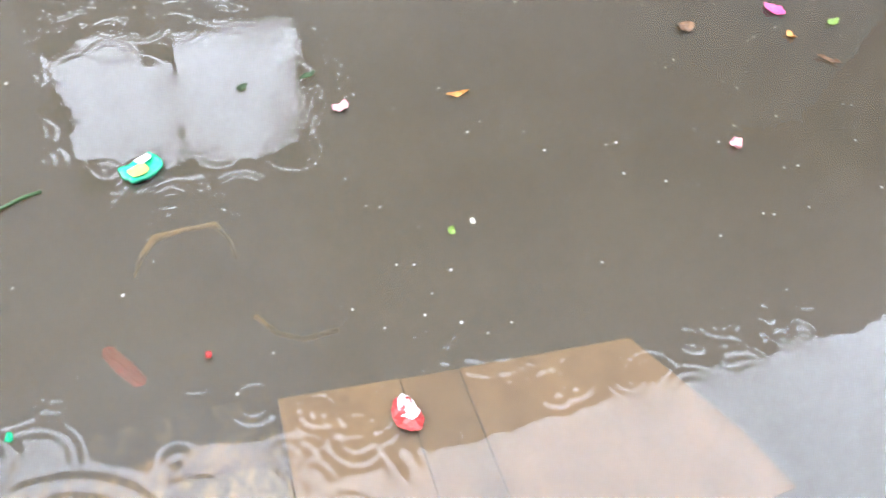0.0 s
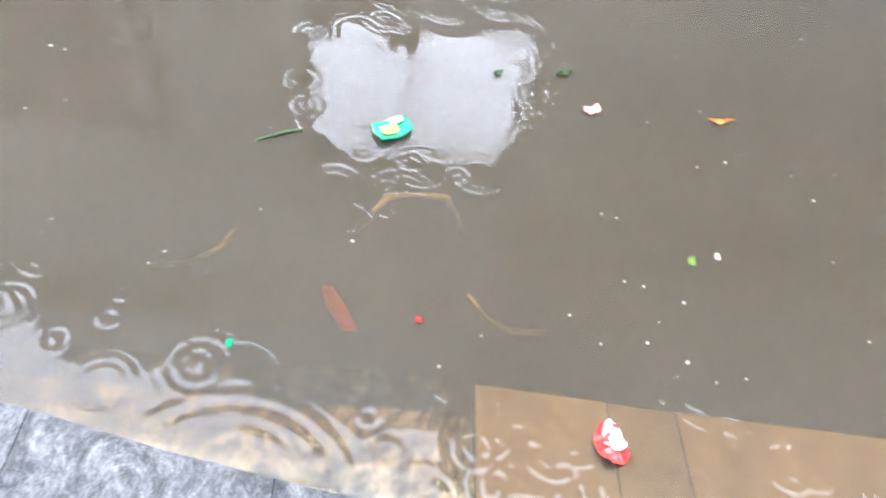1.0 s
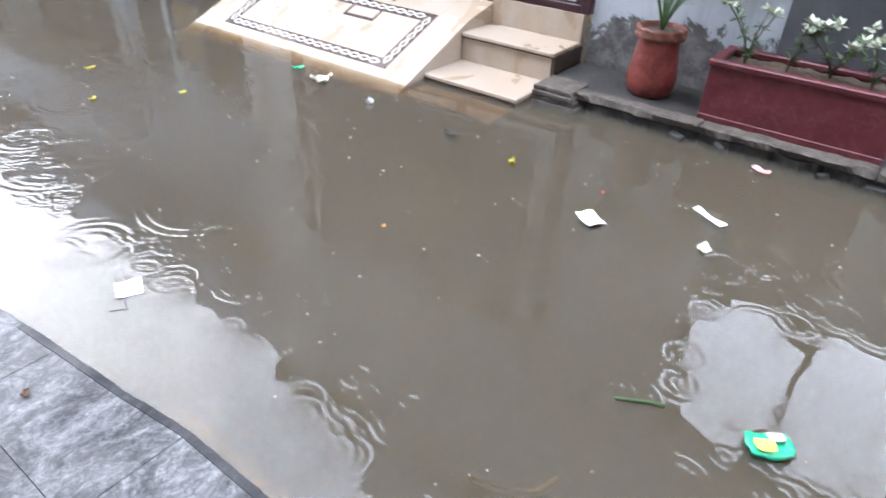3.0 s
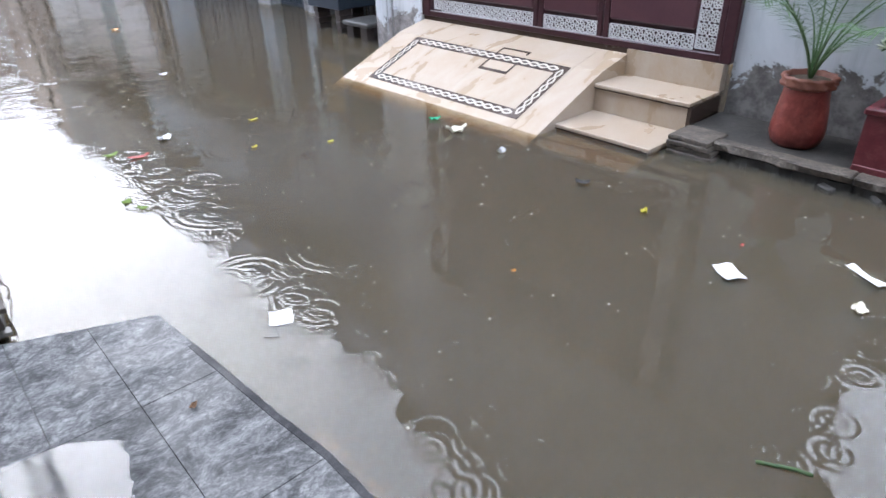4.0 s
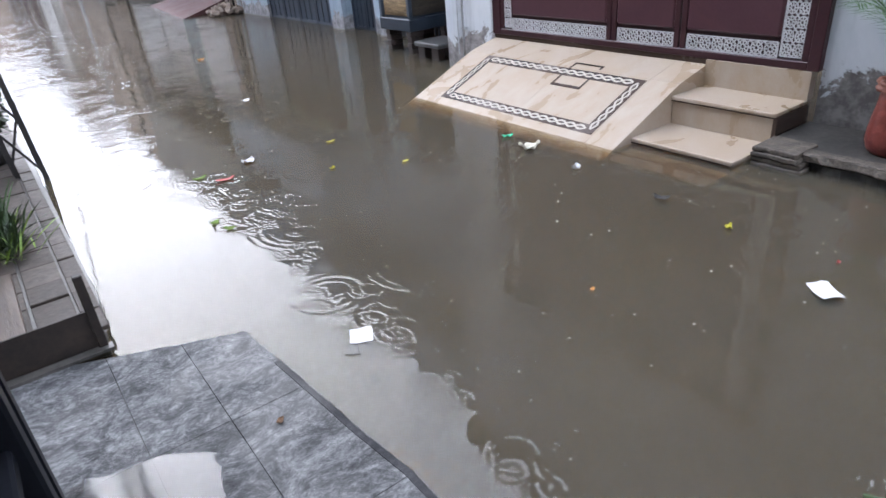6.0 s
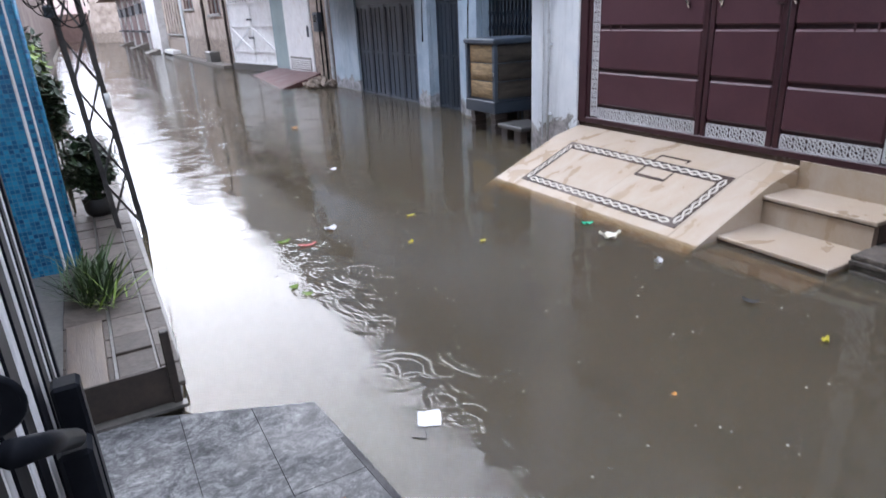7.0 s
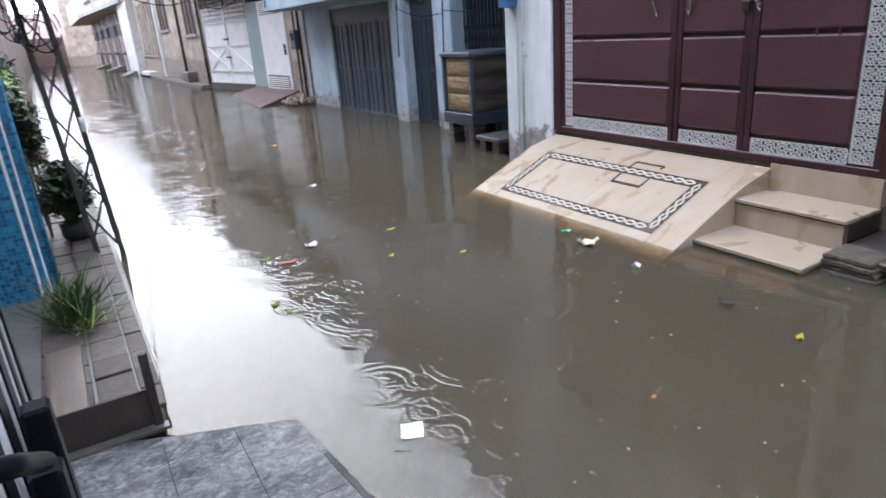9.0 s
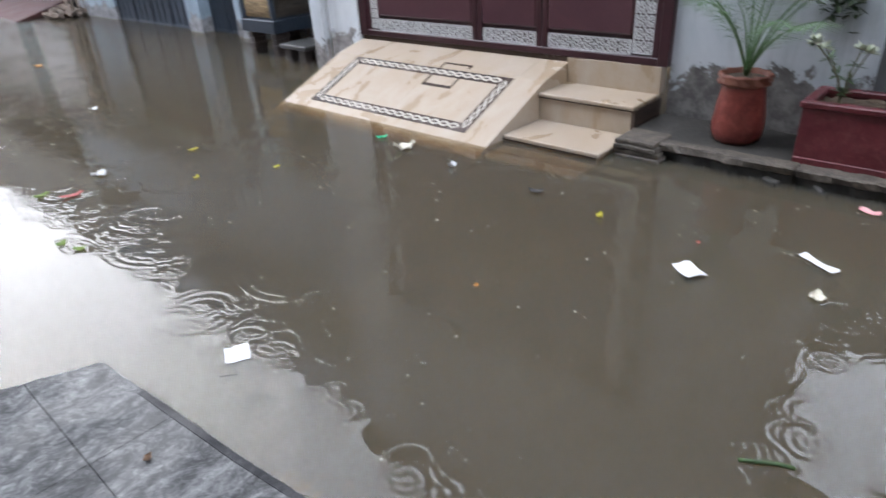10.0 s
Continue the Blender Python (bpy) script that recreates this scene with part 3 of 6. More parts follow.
def ragged(poly, amount, rng, n=7):
    """The outline with uneven, wandering edges."""
    out = []
    for i, p in enumerate(poly):
        q = poly[(i + 1) % len(poly)]
        for k in range(n):
            f = k / n
            a = amount * (1 if k else 0.3)
            out.append((p[0] + f * (q[0] - p[0]) + rng.uniform(-a, a), p[1] + f * (q[1] - p[1]) + rng.uniform(-a, a)))
    return out


rng = random.Random(5)
PUD = [(-0.40, 2.02), (-0.22, 2.14), (-0.05, 2.08), (0.10, 2.05), (0.217, 1.95), (0.21, 1.88), (0.17, 1.66), (0.24, 1.3), (0.30, 0.95), (0.22, 0.6), (0.25, 0.2), (0.1, -0.3), (-0.40, -0.35)]
for poly in (PUD,):
    bm = fresh()
    bm.faces.new([bm.verts.new((x, y, 0.0335)) for x, y in ragged(poly, 0.012, rng)])
    bmesh.ops.triangulate(bm, faces=bm.faces)
    single("rain_puddle", bm, FILM, "thin film of rain water on the marble", "puddle", "puddles on the platform")

# ---- opposite house: gate, ramp, steps, walls ----
GX = 4.86
house = thing("gate_house", (5.4, 4.0, 0), "two storey house with a maroon steel gate and pale blue walls", "house")
# the opening is unseen, sized to the sky patch mirrored in the water
bm = wall_x(fresh(), 4.90, 5.15, -9.0, 2.13, -0.45, 5.9, holes=((-1.32, 0.80, 1.50, 3.25),))
part("side_wall", bm, WHITE_WALL, house, "pale blue wall with paint peeled off above the ground")
# added unseen post splits the mirrored sky patch in two
part("sky_split_post", boxed(4.98, 5.03, -0.20, -0.15, 1.5, 3.25), RUST, house)
# flat dark panel laid on the wall behind the trough
part("dark_wall_patch", boxed(4.885, 4.902, -0.08, 0.77, 0.1, 1.49), DARK_WALL, house, "dark patch on the wall behind the trough")
part("lintel_wall", boxed(4.88, 5.15, 2.13, 5.70, 3.0, 5.9), WHITE_WALL, house)
part("corner_pillar", boxed(4.82, 5.3, 5.70, 6.55, -0.45, 5.9, bevel=0.01), PILLAR_WALL, house, "white pillar with peeling paint at its foot")
part("roof", boxed(4.6, 12.0, 2.2, 6.6, 5.9, 6.05), GREY_WALL, house)
# unseen storeys, sized to where the mirrored sky ends on the water
part("unseen_upper_wall", boxed(4.75, 5.1, -1.4, 2.2, 5.9, 10.2), WHITE_WALL, house)
part("unseen_upper_wall", boxed(4.75, 5.1, 2.2, 4.9, 6.05, 8.2), WHITE_WALL, house)
part("unseen_jutting_storey", boxed(3.7, 5.1, -60.0, -1.4, 3.6, 10.6), BEIGE_WALL, house)
part("yard_wall", boxed(8.0, 8.3, -9.0, -2.2, -0.45, 5.0), GREY_WALL, house)
part("rear_wall", boxed(11.7, 12.0, 1.5, 6.5, -0.45, 6.2), BEIGE_WALL, house)
part("upper_floor", boxed(5.15, 11.7, 1.5, 6.4, 3.05, 3.25), GREY_WALL, house)

ramp_ob = thing("entrance_ramp", (4.3, 4.35, 0), "cream travertine car ramp with a dark and white inlaid border", "ramp")
RS = 0.4326


def ramp_z(x):
    return 0.04 + RS * (x - 3.791) if x < 4.5 else 0.3467 + 0.2425 * (x - 4.5)


RX0, RX1, RY0, RY1 = 3.35, 4.86, 3.02, 5.69


def ramp_slab(y0, y1, x0, x1, over=0.0, thick=0.03):
    bm = fresh()
    vs = []
    for dz in (over - thick, over):
        for x, y in ((x0, y0), (x1, y0), (x1, y1), (x0, y1)):
            vs.append(bm.verts.new((x, y, ramp_z(x) + dz)))
    for q in ((3, 2, 1, 0), (4, 5, 6, 7), (0, 1, 5, 4), (1, 2, 6, 5), (2, 3, 7, 6), (3, 0, 4, 7)):
        bm.faces.new([vs[i] for i in q])
    return bm


bm = fresh()
side_line = [(RX0, -0.45), (RX1, -0.45), (RX1, ramp_z(RX1) - 0.03), (4.5, ramp_z(4.5) - 0.03), (RX0, ramp_z(RX0) - 0.03)]
ends = [[bm.verts.new((x, y, z)) for x, z in side_line] for y in (RY0, RY1)]
bm.faces.new(ends[0])
bm.faces.new(ends[1][::-1])
for i in range(5):
    bm.faces.new((ends[0][i], ends[1][i], ends[1][(i + 1) % 5], ends[0][(i + 1) % 5]))
part("ramp_body", bm, TRAV, ramp_ob)
BX0, BX1, BY0, BY1 = 3.791, 4.473, 3.319, 5.351
for y0, y1, x0, x1 in ((RY0, 3.30, RX0, 4.499), (RY0, 3.30, 4.501, RX1), (3.303, 4.25, RX0, 4.499), (4.253, 5.36, RX0, 4.499), (5.363, RY1, RX0, 4.499), (5.363, RY1, 4.501, RX1), (3.303, 4.25, 4.501, RX1), (4.253, 5.36, 4.501, RX1)):
    part("marble_panel", ramp_slab(y0, y1, x0, x1), TRAV, ramp_ob)
# dark filler: the gap's shade under the gate, put in as colour
part("gap_shade", boxed(4.862, 4.92, 3.018, 5.69, 0.2, 0.478), INLAY, ramp_ob, "dark strip standing in for the shaded gap under the gate")


def inlay_strip(y0, y1, x0, x1, over=0.003):
    return ramp_slab(y0, y1, x0, x1, over, 0.006)


BW = 0.105
for y0, y1, x0, x1 in ((BY0, BY1, BX0, BX0 + BW * 0.92), (BY0, BY1, BX1 - BW * 0.92, BX1), (BY0, BY0 + BW, BX0 + BW * 0.92, BX1 - BW * 0.92), (BY1 - BW, BY1, BX0 + BW * 0.92, BX1 - BW * 0.92)):
    part("border_strip", inlay_strip(y0, y1, x0, x1), INLAY, ramp_ob, "dark inlaid border strip")


LINK = 0.113


def link_mesh(along_y):
    """One link of the twisted white band: two bowed strands round a dark eye."""
    bm = fresh()
    n, half, wide, bow = 8, LINK / 2 + 0.003, 0.0095, 0.026
    for side in (1, -1):
        line = [(-half + 2 * half * i / n, side * (bow * math.sin(math.pi * i / n) - 0.003)) for i in range(n + 1)]
        rows = []
        for a, b in line:
            row = []
            for w, dz in ((wide, 0.0055), (-wide, 0.0055), (-wide, -0.002), (wide, -0.002)):
                u, v = a, b + w
                x, y = (v * 0.92, u) if along_y else (u * 0.92, v)
                row.append(bm.verts.new((x, y, RS * x + dz + 0.0004 * side)))
            rows.append(row)
        for p, q in zip(rows, rows[1:]):
            for i in range(4):
                bm.faces.new((p[i], p[(i + 1) % 4], q[(i + 1) % 4], q[i]))
        bm.faces.new(rows[0])
        bm.faces.new(rows[-1][::-1])
    return mesh_of("inlay_link", bm, INLAY_LIGHT)


LINKS = {k: link_mesh(k) for k in (True, False)}


def place_link(along_y, x, y):
    ob = new("inlay_link", LINKS[along_y])
    ob.parent = ramp_ob
    ob.matrix_parent_inverse = Matrix.Translation(-ROOT_AT[ramp_ob])
    ob.location = (x, y, ramp_z(x))


mid = BW * 0.46
for xc in (BX0 + mid, BX1 - mid):
    for i in range(17):
        place_link(True, xc, BY0 + BW + (i + 0.5) * (BY1 - BY0 - 2 * BW) / 17)
for yc in (BY0 + BW / 2, BY1 - BW / 2):
    for i in range(6):
        place_link(False, BX0 + BW * 0.5 + (i + 0.5) * (BX1 - BX0 - BW) / 6, yc)
for y0, y1, x0, x1 in ((4.18, 4.198, 4.475, 4.56), (4.192, 4.21, 4.262, 4.375), (3.86, 4.198, 4.56, 4.578), (3.86, 3.878, 4.262, 4.56), (3.86, 4.21, 4.236, 4.262)):
    part("emblem_line", inlay_strip(y0, y1, x0, x1, 0.0065), INLAY, ramp_ob, "thin dark inlaid line")

steps = thing("entrance_steps", (4.4, 2.6, 0), "two cream marble steps beside the ramp", "steps")
for nm, x0, z0, z1 in (("lower", 3.91, -0.45, 0.017), ("upper", 4.40, 0.0, 0.240)):
    part("riser_block", boxed(x0 + 0.015, GX, 2.185, 3.015, z0, z1), TRAV, steps)
    part("tread", boxed(x0, GX if nm == "upper" else 4.42, 2.17, 3.018, z1, z1 + 0.028, bevel=0.004), TRAV, steps)
part("sill_riser", boxed(4.83, 4.92, 2.17, 3.018, 0.268, 0.478), TRAV, steps)
part("sunken_tread", boxed(3.64, 3.922, 2.19, 3.015, -0.4, -0.042, bevel=0.004), TRAV, steps, "cream step just under the water")
for x0, z1 in ((3.908, 0.017), (4.398, 0.240)):
    # thin dark line just below the tread's front
    part("edge_line", boxed(x0 - 0.002, x0 + 0.02, 2.178, 3.012, z1 - 0.008, z1 - 0.001), INLAY, steps, "thin dark line under the tread")
# side face made darker than the treads
part("side_cheek", boxed(4.41, GX, 2.158, 2.185, -0.3, 0.239), INLAY, steps, "dark side face of the steps")

gate = thing("steel_gate", (4.9, 3.9, 0.47), "maroon steel double gate with white lattice bands", "gate")
GZ0, GZ1 = 0.51, 2.92
for nm, a in (("frame_post", (4.84, 4.94, 5.58, 5.70, GZ0 - 0.03, GZ1)), ("frame_post", (4.84, 4.94, 2.13, 2.22, GZ0 - 0.03, GZ1)), ("frame_head", (4.84, 4.94, 2.22, 5.58, GZ1 - 0.08, GZ1)), ("sill_bar", (4.845, 4.935, 2.22, 5.58, GZ0 - 0.03, GZ0 + 0.03))):
    part(nm, boxed(*a, bevel=0.006), MAROON_DARK, gate)


def lattice(y0, y1, z0, z1, x, unit):
    """Pierced band of rosettes: a small ring, eight rays, and an outer ring joined to its neighbours."""
    bm = fresh()
    ny, nz = max(1, round((y1 - y0) / unit)), max(1, round((z1 - z0) / unit))
    uy, uz = (y1 - y0) / ny, (z1 - z0) / nz
    d, thin = 0.008, unit * 0.085

    def strip(p, q, w):
        p, q = Vector((0, *p)), Vector((0, *q))
        s = (q - p).cross(Vector((1, 0, 0))).normalized() * w / 2
        lo = [bm.verts.new((x + d, v.y, v.z)) for v in (p - s, p + s, q + s, q - s)]
        hi = [bm.verts.new((x, v.y, v.z)) for v in (p - s, p + s, q + s, q - s)]
        bm.faces.new(hi)
        for i in range(4):
            bm.faces.new((lo[i], lo[(i + 1) % 4], hi[(i + 1) % 4], hi[i]))
    for i in range(ny):
        for k in range(nz):
            cy, cz = y0 + (i + 0.5) * uy, z0 + (k + 0.5) * uz
            inner = [(cy + 0.17 * uy * math.cos(math.pi * j / 4), cz + 0.17 * uz * math.sin(math.pi * j / 4)) for j in range(8)]
            outer = [(cy + 0.44 * uy * math.cos(math.pi * j / 4), cz + 0.44 * uz * math.sin(math.pi * j / 4)) for j in range(8)]
            for j in range(8):
                strip(inner[j], inner[(j + 1) % 8], thin)
                strip(outer[j], outer[(j + 1) % 8], thin)
                strip(inner[j], outer[j], thin)
                if j % 2:
                    strip(outer[j], (cy + uy / 2 * math.copysign(1, math.cos(math.pi * j / 4)), cz + uz / 2 * math.copysign(1, math.sin(math.pi * j / 4))), thin)
    for a, b in (((y0, z0), (y1, z0)), ((y0, z1), (y1, z1)), ((y0, z0), (y0, z1)), ((y1, z0), (y1, z1))):
        strip(a, b, unit * 0.09)
    return bm


def gate_leaf(y0, y1, lat_side=0, lat_w=0.0, emboss=()):
    lf = part("leaf_sheet", boxed(4.885, 4.905, y0, y1, GZ0 + 0.03, GZ1 - 0.08), MAROON_DARK, gate)
    part("stile", boxed(4.855, 4.885, y0, y0 + 0.05, GZ0 + 0.03, GZ1 - 0.08, bevel=0.004), MAROON_DARK, gate)
    part("stile", boxed(4.855, 4.885, y1 - 0.05, y1, GZ0 + 0.03, GZ1 - 0.08, bevel=0.004), MAROON_DARK, gate)
    a, b = y0 + 0.05, y1 - 0.05
    if lat_side > 0:
        part("lattice_band", lattice(b - lat_w, b, GZ0 + 0.05, GZ1 - 0.1, 4.868, 0.1), LATTICE, gate, "white pierced lattice band")
        b -= lat_w + 0.012
    if lat_side < 0:
        part("lattice_band", lattice(a, a + lat_w, GZ0 + 0.05, GZ1 - 0.1, 4.868, 0.1), LATTICE, gate, "white pierced lattice band")
        a += lat_w + 0.012
    part("lattice_band", lattice(a + 0.01, b - 0.01, 0.545, 0.655, 4.868, 0.11), LATTICE, gate, "white pierced lattice band")
    zs = [0.675, 1.055, 1.490, 1.93, 2.36, 2.82]
    for z0, z1 in zip(zs, zs[1:]):
        part("panel", boxed(4.852, 4.89, a, b, z0 + 0.016, z1 - 0.016, bevel=0.017), MAROON, gate)
    for ya, yb, za, zb in emboss:
        for q in ((ya, ya + 0.016, za, zb), (yb - 0.016, yb, za, zb), (ya + 0.016, yb - 0.016, za, za + 0.016), (ya + 0.016, yb - 0.016, zb - 0.016, zb)):
            part("raised_moulding", boxed(4.853, 4.866, *q, bevel=0.004), MAROON, gate)


gate_leaf(4.045, 5.575, 1, 0.10, emboss=((5.10, 5.26, 1.22, 2.24),))
gate_leaf(3.315, 4.03)
gate_leaf(2.225, 3.30, -1, 0.17, emboss=((2.62, 2.80, 1.22, 2.24),))


def pull(y, lean):
    pts = [(4.845 - 0.045 * math.sin(math.pi * min(1, max(0, s))), y + lean * 0.035 * math.sin(2 * math.pi * s), 1.66 + 0.66 * s) for s in [i / 12 for i in range(13)]]
    h = part("pull_handle", tube(fresh(), pts, 0.013, 8), CHROME, gate, "long curved steel handle", smooth=True)
    for s in (0.06, 0.94):
        part("handle_mount", tube(fresh(), [(4.865, y, 1.66 + 0.66 * s), (4.825, y, 1.66 + 0.66 * s)], 0.014, 8), CHROME, h)


for y, ln in ((4.26, 1), (3.92, -1), (3.25, 1)):
    pull(y, ln)
part("gate_latch", boxed(4.835, 4.865, 3.34, 3.41, 1.66, 1.74, bevel=0.006), MAROON_DARK, gate, "sliding latch")
for z in (0.95, 2.2):
    part("hinge", tube(fresh(), [(4.84, 5.72, z), (4.84, 5.72, z + 0.14)], 0.018, 8), MAROON_DARK, gate)

# ---- raised pavement right of the steps, with pots ----
KP = [(4.14 + 0.035 * math.sin(i * 2.1) + 0.015 * math.sin(i * 5.3), 2.15 - i * 0.16) for i in range(71)]
single("pavement", prism(fresh(), [(4.89, 2.15)] + [(x + 0.14, y) for x, y in KP] + [(4.89, KP[-1][1])], -0.45, 0.105), PAVING, "dark wet cement pavement above the flood", "pavement", kind="structure")
kerb = thing("broken_kerb", (4.2, 0.5, 0), "worn crumbling cement kerb at the water's edge", "kerb", kind="structure")
rng = random.Random(4)
yk = 2.14
i = 0
while yk > -6.0:
    ln = rng.uniform(0.9, 2.1)
    for nm, xa, xb, za, zb, amp in (("kerb_stone", 4.19, 4.31, 0.055, 0.112, 0.035), ("kerb_foot", 4.215, 4.31, -0.25, 0.055, 0.06)):
        bm = boxed(xa, xb, yk - ln + 0.006, yk, za, zb, bevel=0.01)
        bmesh.ops.subdivide_edges(bm, edges=[e for e in bm.edges if e.calc_length() > 0.4], cuts=30, use_grid_fill=True)
        for v in bm.verts:
            if v.co.x < xa + 0.05:
                v.co.x += noise.noise(Vector((v.co.y * 7, v.co.z * 25, 1))) * amp + noise.noise(Vector((v.co.y * 31, v.co.z * 40, 4))) * amp * 0.5
            v.co.z += noise.noise(Vector((v.co.y * 12, v.co.x * 12, 5))) * 0.008
        part(nm, bm, KERB_MAT if nm == "kerb_stone" else PAVING, kerb)
    yk -= ln
for k in range(4):
    z = -0.02 + k * 0.036
    bm = boxed(4.10 + 0.012 * (k % 2), 4.40, 1.80 + 0.015 * k, 2.15, z, z + 0.031, bevel=0.005)
    bmesh.ops.subdivide_edges(bm, edges=[e for e in bm.edges if e.calc_length() > 0.2], cuts=9, use_grid_fill=True)
    for v in bm.verts:
        v.co.x += 0.02 * noise.noise(Vector((v.co.y * 16, k * 3.1, 2)))
        v.co.z += 0.006 * noise.noise(Vector((v.co.y * 20, v.co.x * 20, k)))
    part("broken_slab", bm, KERB_MAT, kerb, "layered broken stone beside the steps")
for k in range(12):
    y, r = rng.uniform(-3.0, 2.1), rng.uniform(0.012, 0.028)
    part("broken_chip", boxed(-r, r, -r * 2.2, r * 2.2, -0.03, 0.02, bevel=0.008, m=pose(4.19 + rng.uniform(-0.02, 0.02), y, 0.0, rng.uniform(-25, 25), rng.uniform(-25, 25), rng.uniform(-40, 40))), PAVING, kerb)


def clay_pot(cx, cy, z, r, h, mat, label):
    p = thing("plant_pot", (cx, cy, z), label, "plant pot", "clay pots on the pavement")
    prof = [(r * 0.78, z), (r * 0.93, z + h * 0.05), (r * 1.02, z + h * 0.16), (r * 1.03, z + h * 0.28), (r * 0.96, z + h * 0.48), (r * 0.88, z + h * 0.66), (r * 0.84, z + h * 0.80), (r * 0.86, z + h * 0.88), (r * 0.8, z + h * 0.88)]
    part("pot_body", lathe(fresh(), cx, cy, prof, 36), mat, p, smooth=True)
    prof = [(r * 0.85, z + h * 0.83), (r * 0.96, z + h * 0.85), (r * 1.0, z + h * 0.89), (r * 0.92, z + h * 0.92), (r * 1.0, z + h * 0.96), (r * 0.94, z + h), (r * 0.86, z + h * 0.99), (r * 0.82, z + h * 0.9)]
    part("pot_rim", lathe(fresh(), cx, cy, prof, 60, lambda k, zz: 0.012 * math.sin(k * math.pi / 3.0 + zz * 60) if zz > z + h * 0.84 else 0), RIM_CLAY, p, "crimped orange clay rim", smooth=True)
    part("soil", lathe(fresh(), cx, cy, [(r * 0.81, z + h * 0.84), (r * 0.81, z + h * 0.93), (r * 0.3, z + h * 0.95)]), SOIL, p)
    return p


clay_pot(4.56, 1.46, 0.105, 0.168, 0.47, TERRACOTTA, "red painted clay pot with a crimped rim, holding a palm")
clay_pot(4.62, -0.72, 0.105, 0.2, 0.42, RIM_CLAY, "orange clay pot standing on the wet pavement")

palm = thing("potted_palm", (4.56, 1.46, 0.54), "young palm with arching feathered fronds in a clay pot", "palm")
rng = random.Random(11)
for k in range(11):
    az = 2 * math.pi * k / 11 + rng.uniform(-0.25, 0.25)
    ln, rise = rng.uniform(0.4, 0.7), rng.uniform(0.6, 0.95)
    if math.cos(az) > 0.3:
        ln *= 0.45
    spine = []
    for j in range(11):
        s = j / 10
        rr = ln * s ** 1.25
        spine.append(Vector((4.56 + rr * math.cos(az), 1.46 + rr * math.sin(az), 0.53 + rise * (1.35 * s - 0.62 * s * s))))
    fr = part("frond_stem", tube(fresh(), spine, 0.006, 5, radii=[0.009 - 0.0007 * j for j in range(11)]), PALM, palm, smooth=True)
    bm = fresh()
    for j in range(3, 11):
        for f in (0.0, 0.33, 0.66):
            if j == 10 and f:
                continue
            c = spine[j].lerp(spine[min(j + 1, 10)], f)
            d = (spine[j] - spine[j - 1]).normalized()
            sd = d.cross(Vector((0, 0, 1))).normalized()
            l_ = 0.14 * math.sin(math.pi * (j + f - 1.6) / 9.6) + 0.05
            for s in (1, -1):
                leaf_blade(bm, c, c + (sd * s * 0.75 + d * 0.65 - Vector((0, 0, 0.35 + rng.uniform(-.2, .25)))) * l_, 0.010)
    tagged(part("frond_blade", bm, PALM, fr), kind="stuff")

planter = thing("trough_planter", (4.5, 0.5, 0.105), "dark red painted cement trough with soil and flowers", "planter")
PX0, PX1, PY0, PY1, PZ0, PZ1 = 4.31, 4.72, -0.06, 1.02, 0.105, 0.50
for a in ((PX0, PX0 + 0.035, PY0, PY1), (PX1 - 0.035, PX1, PY0, PY1), (PX0 + 0.035, PX1 - 0.035, PY0, PY0 + 0.035), (PX0 + 0.035, PX1 - 0.035, PY1 - 0.035, PY1)):
    part("trough_side", boxed(*a, PZ0, PZ1 - 0.04), RED_CLAY, planter)
for a in ((PX0 - 0.018, PX0 + 0.045, PY0 - 0.018, PY1 + 0.018), (PX1 - 0.045, PX1 + 0.018, PY0 - 0.018, PY1 + 0.018), (PX0 + 0.045, PX1 - 0.045, PY0 - 0.018, PY0 + 0.045), (PX0 + 0.045, PX1 - 0.045, PY1 - 0.045, PY1 + 0.018)):
    part("trough_lip", boxed(*a, PZ1 - 0.04, PZ1, bevel=0.008), RED_CLAY, planter)
part("foot_moulding", boxed(PX0 - 0.012, PX0, PY0, PY1, PZ0, PZ0 + 0.045, bevel=0.005), RED_CLAY, planter)
bm = fresh()
bmesh.ops.create_grid(bm, x_segments=16, y_segments=30, size=0.5)
for v in bm.verts:
    v.co = Vector((4.515 + v.co.x * 0.33, 0.48 + v.co.y * 1.0, 0.455 + 0.03 * noise.noise(Vector((v.co.x * 9, v.co.y * 20, 2)))))
part("soil", bm, SOIL, planter, smooth=True)


def flower_plant(cx, cy, z, h, rng):
    p = thing("flowering_plant", (cx, cy, z), "thin stemmed plant with pale blooms in a trough", "plant", "flowers in the trough")
    blooms, leaves = fresh(), fresh()
    for k in range(rng.randint(3, 5)):
        az, ln = rng.uniform(0, 6.28), h * rng.uniform(0.7, 1.1)
        pts = [(cx + 0.12 * s * s * math.cos(az), cy + 0.2 * s * s * math.sin(az), z + ln * s) for s in (0, 0.25, 0.5, 0.75, 1)]
        part("stem", tube(fresh(), pts, 0.005, 5), STEM, p)
        for s in range(1, 5):
            for _ in range(3):
                a2 = rng.uniform(0, 6.28)
                b = Vector(pts[s])
                leaf_blade(leaves, b, b + Vector((0.06 * math.cos(a2), 0.06 * math.sin(a2), rng.uniform(-0.03, 0.06))), 0.022)
        t = Vector(pts[-1])
        for _ in range(12):
            a2, e = rng.uniform(0, 6.28), rng.uniform(-0.3, 1.2)
            leaf_blade(blooms, t, t + 0.06 * Vector((math.cos(a2) * math.cos(e), math.sin(a2) * math.cos(e), math.sin(e))), 0.035)
    part("foliage", leaves, LEAF, p)
    tagged(part("bloom", blooms, PETAL, p, "pale greenish white blooms"), kind="stuff")


rng = random.Random(21)
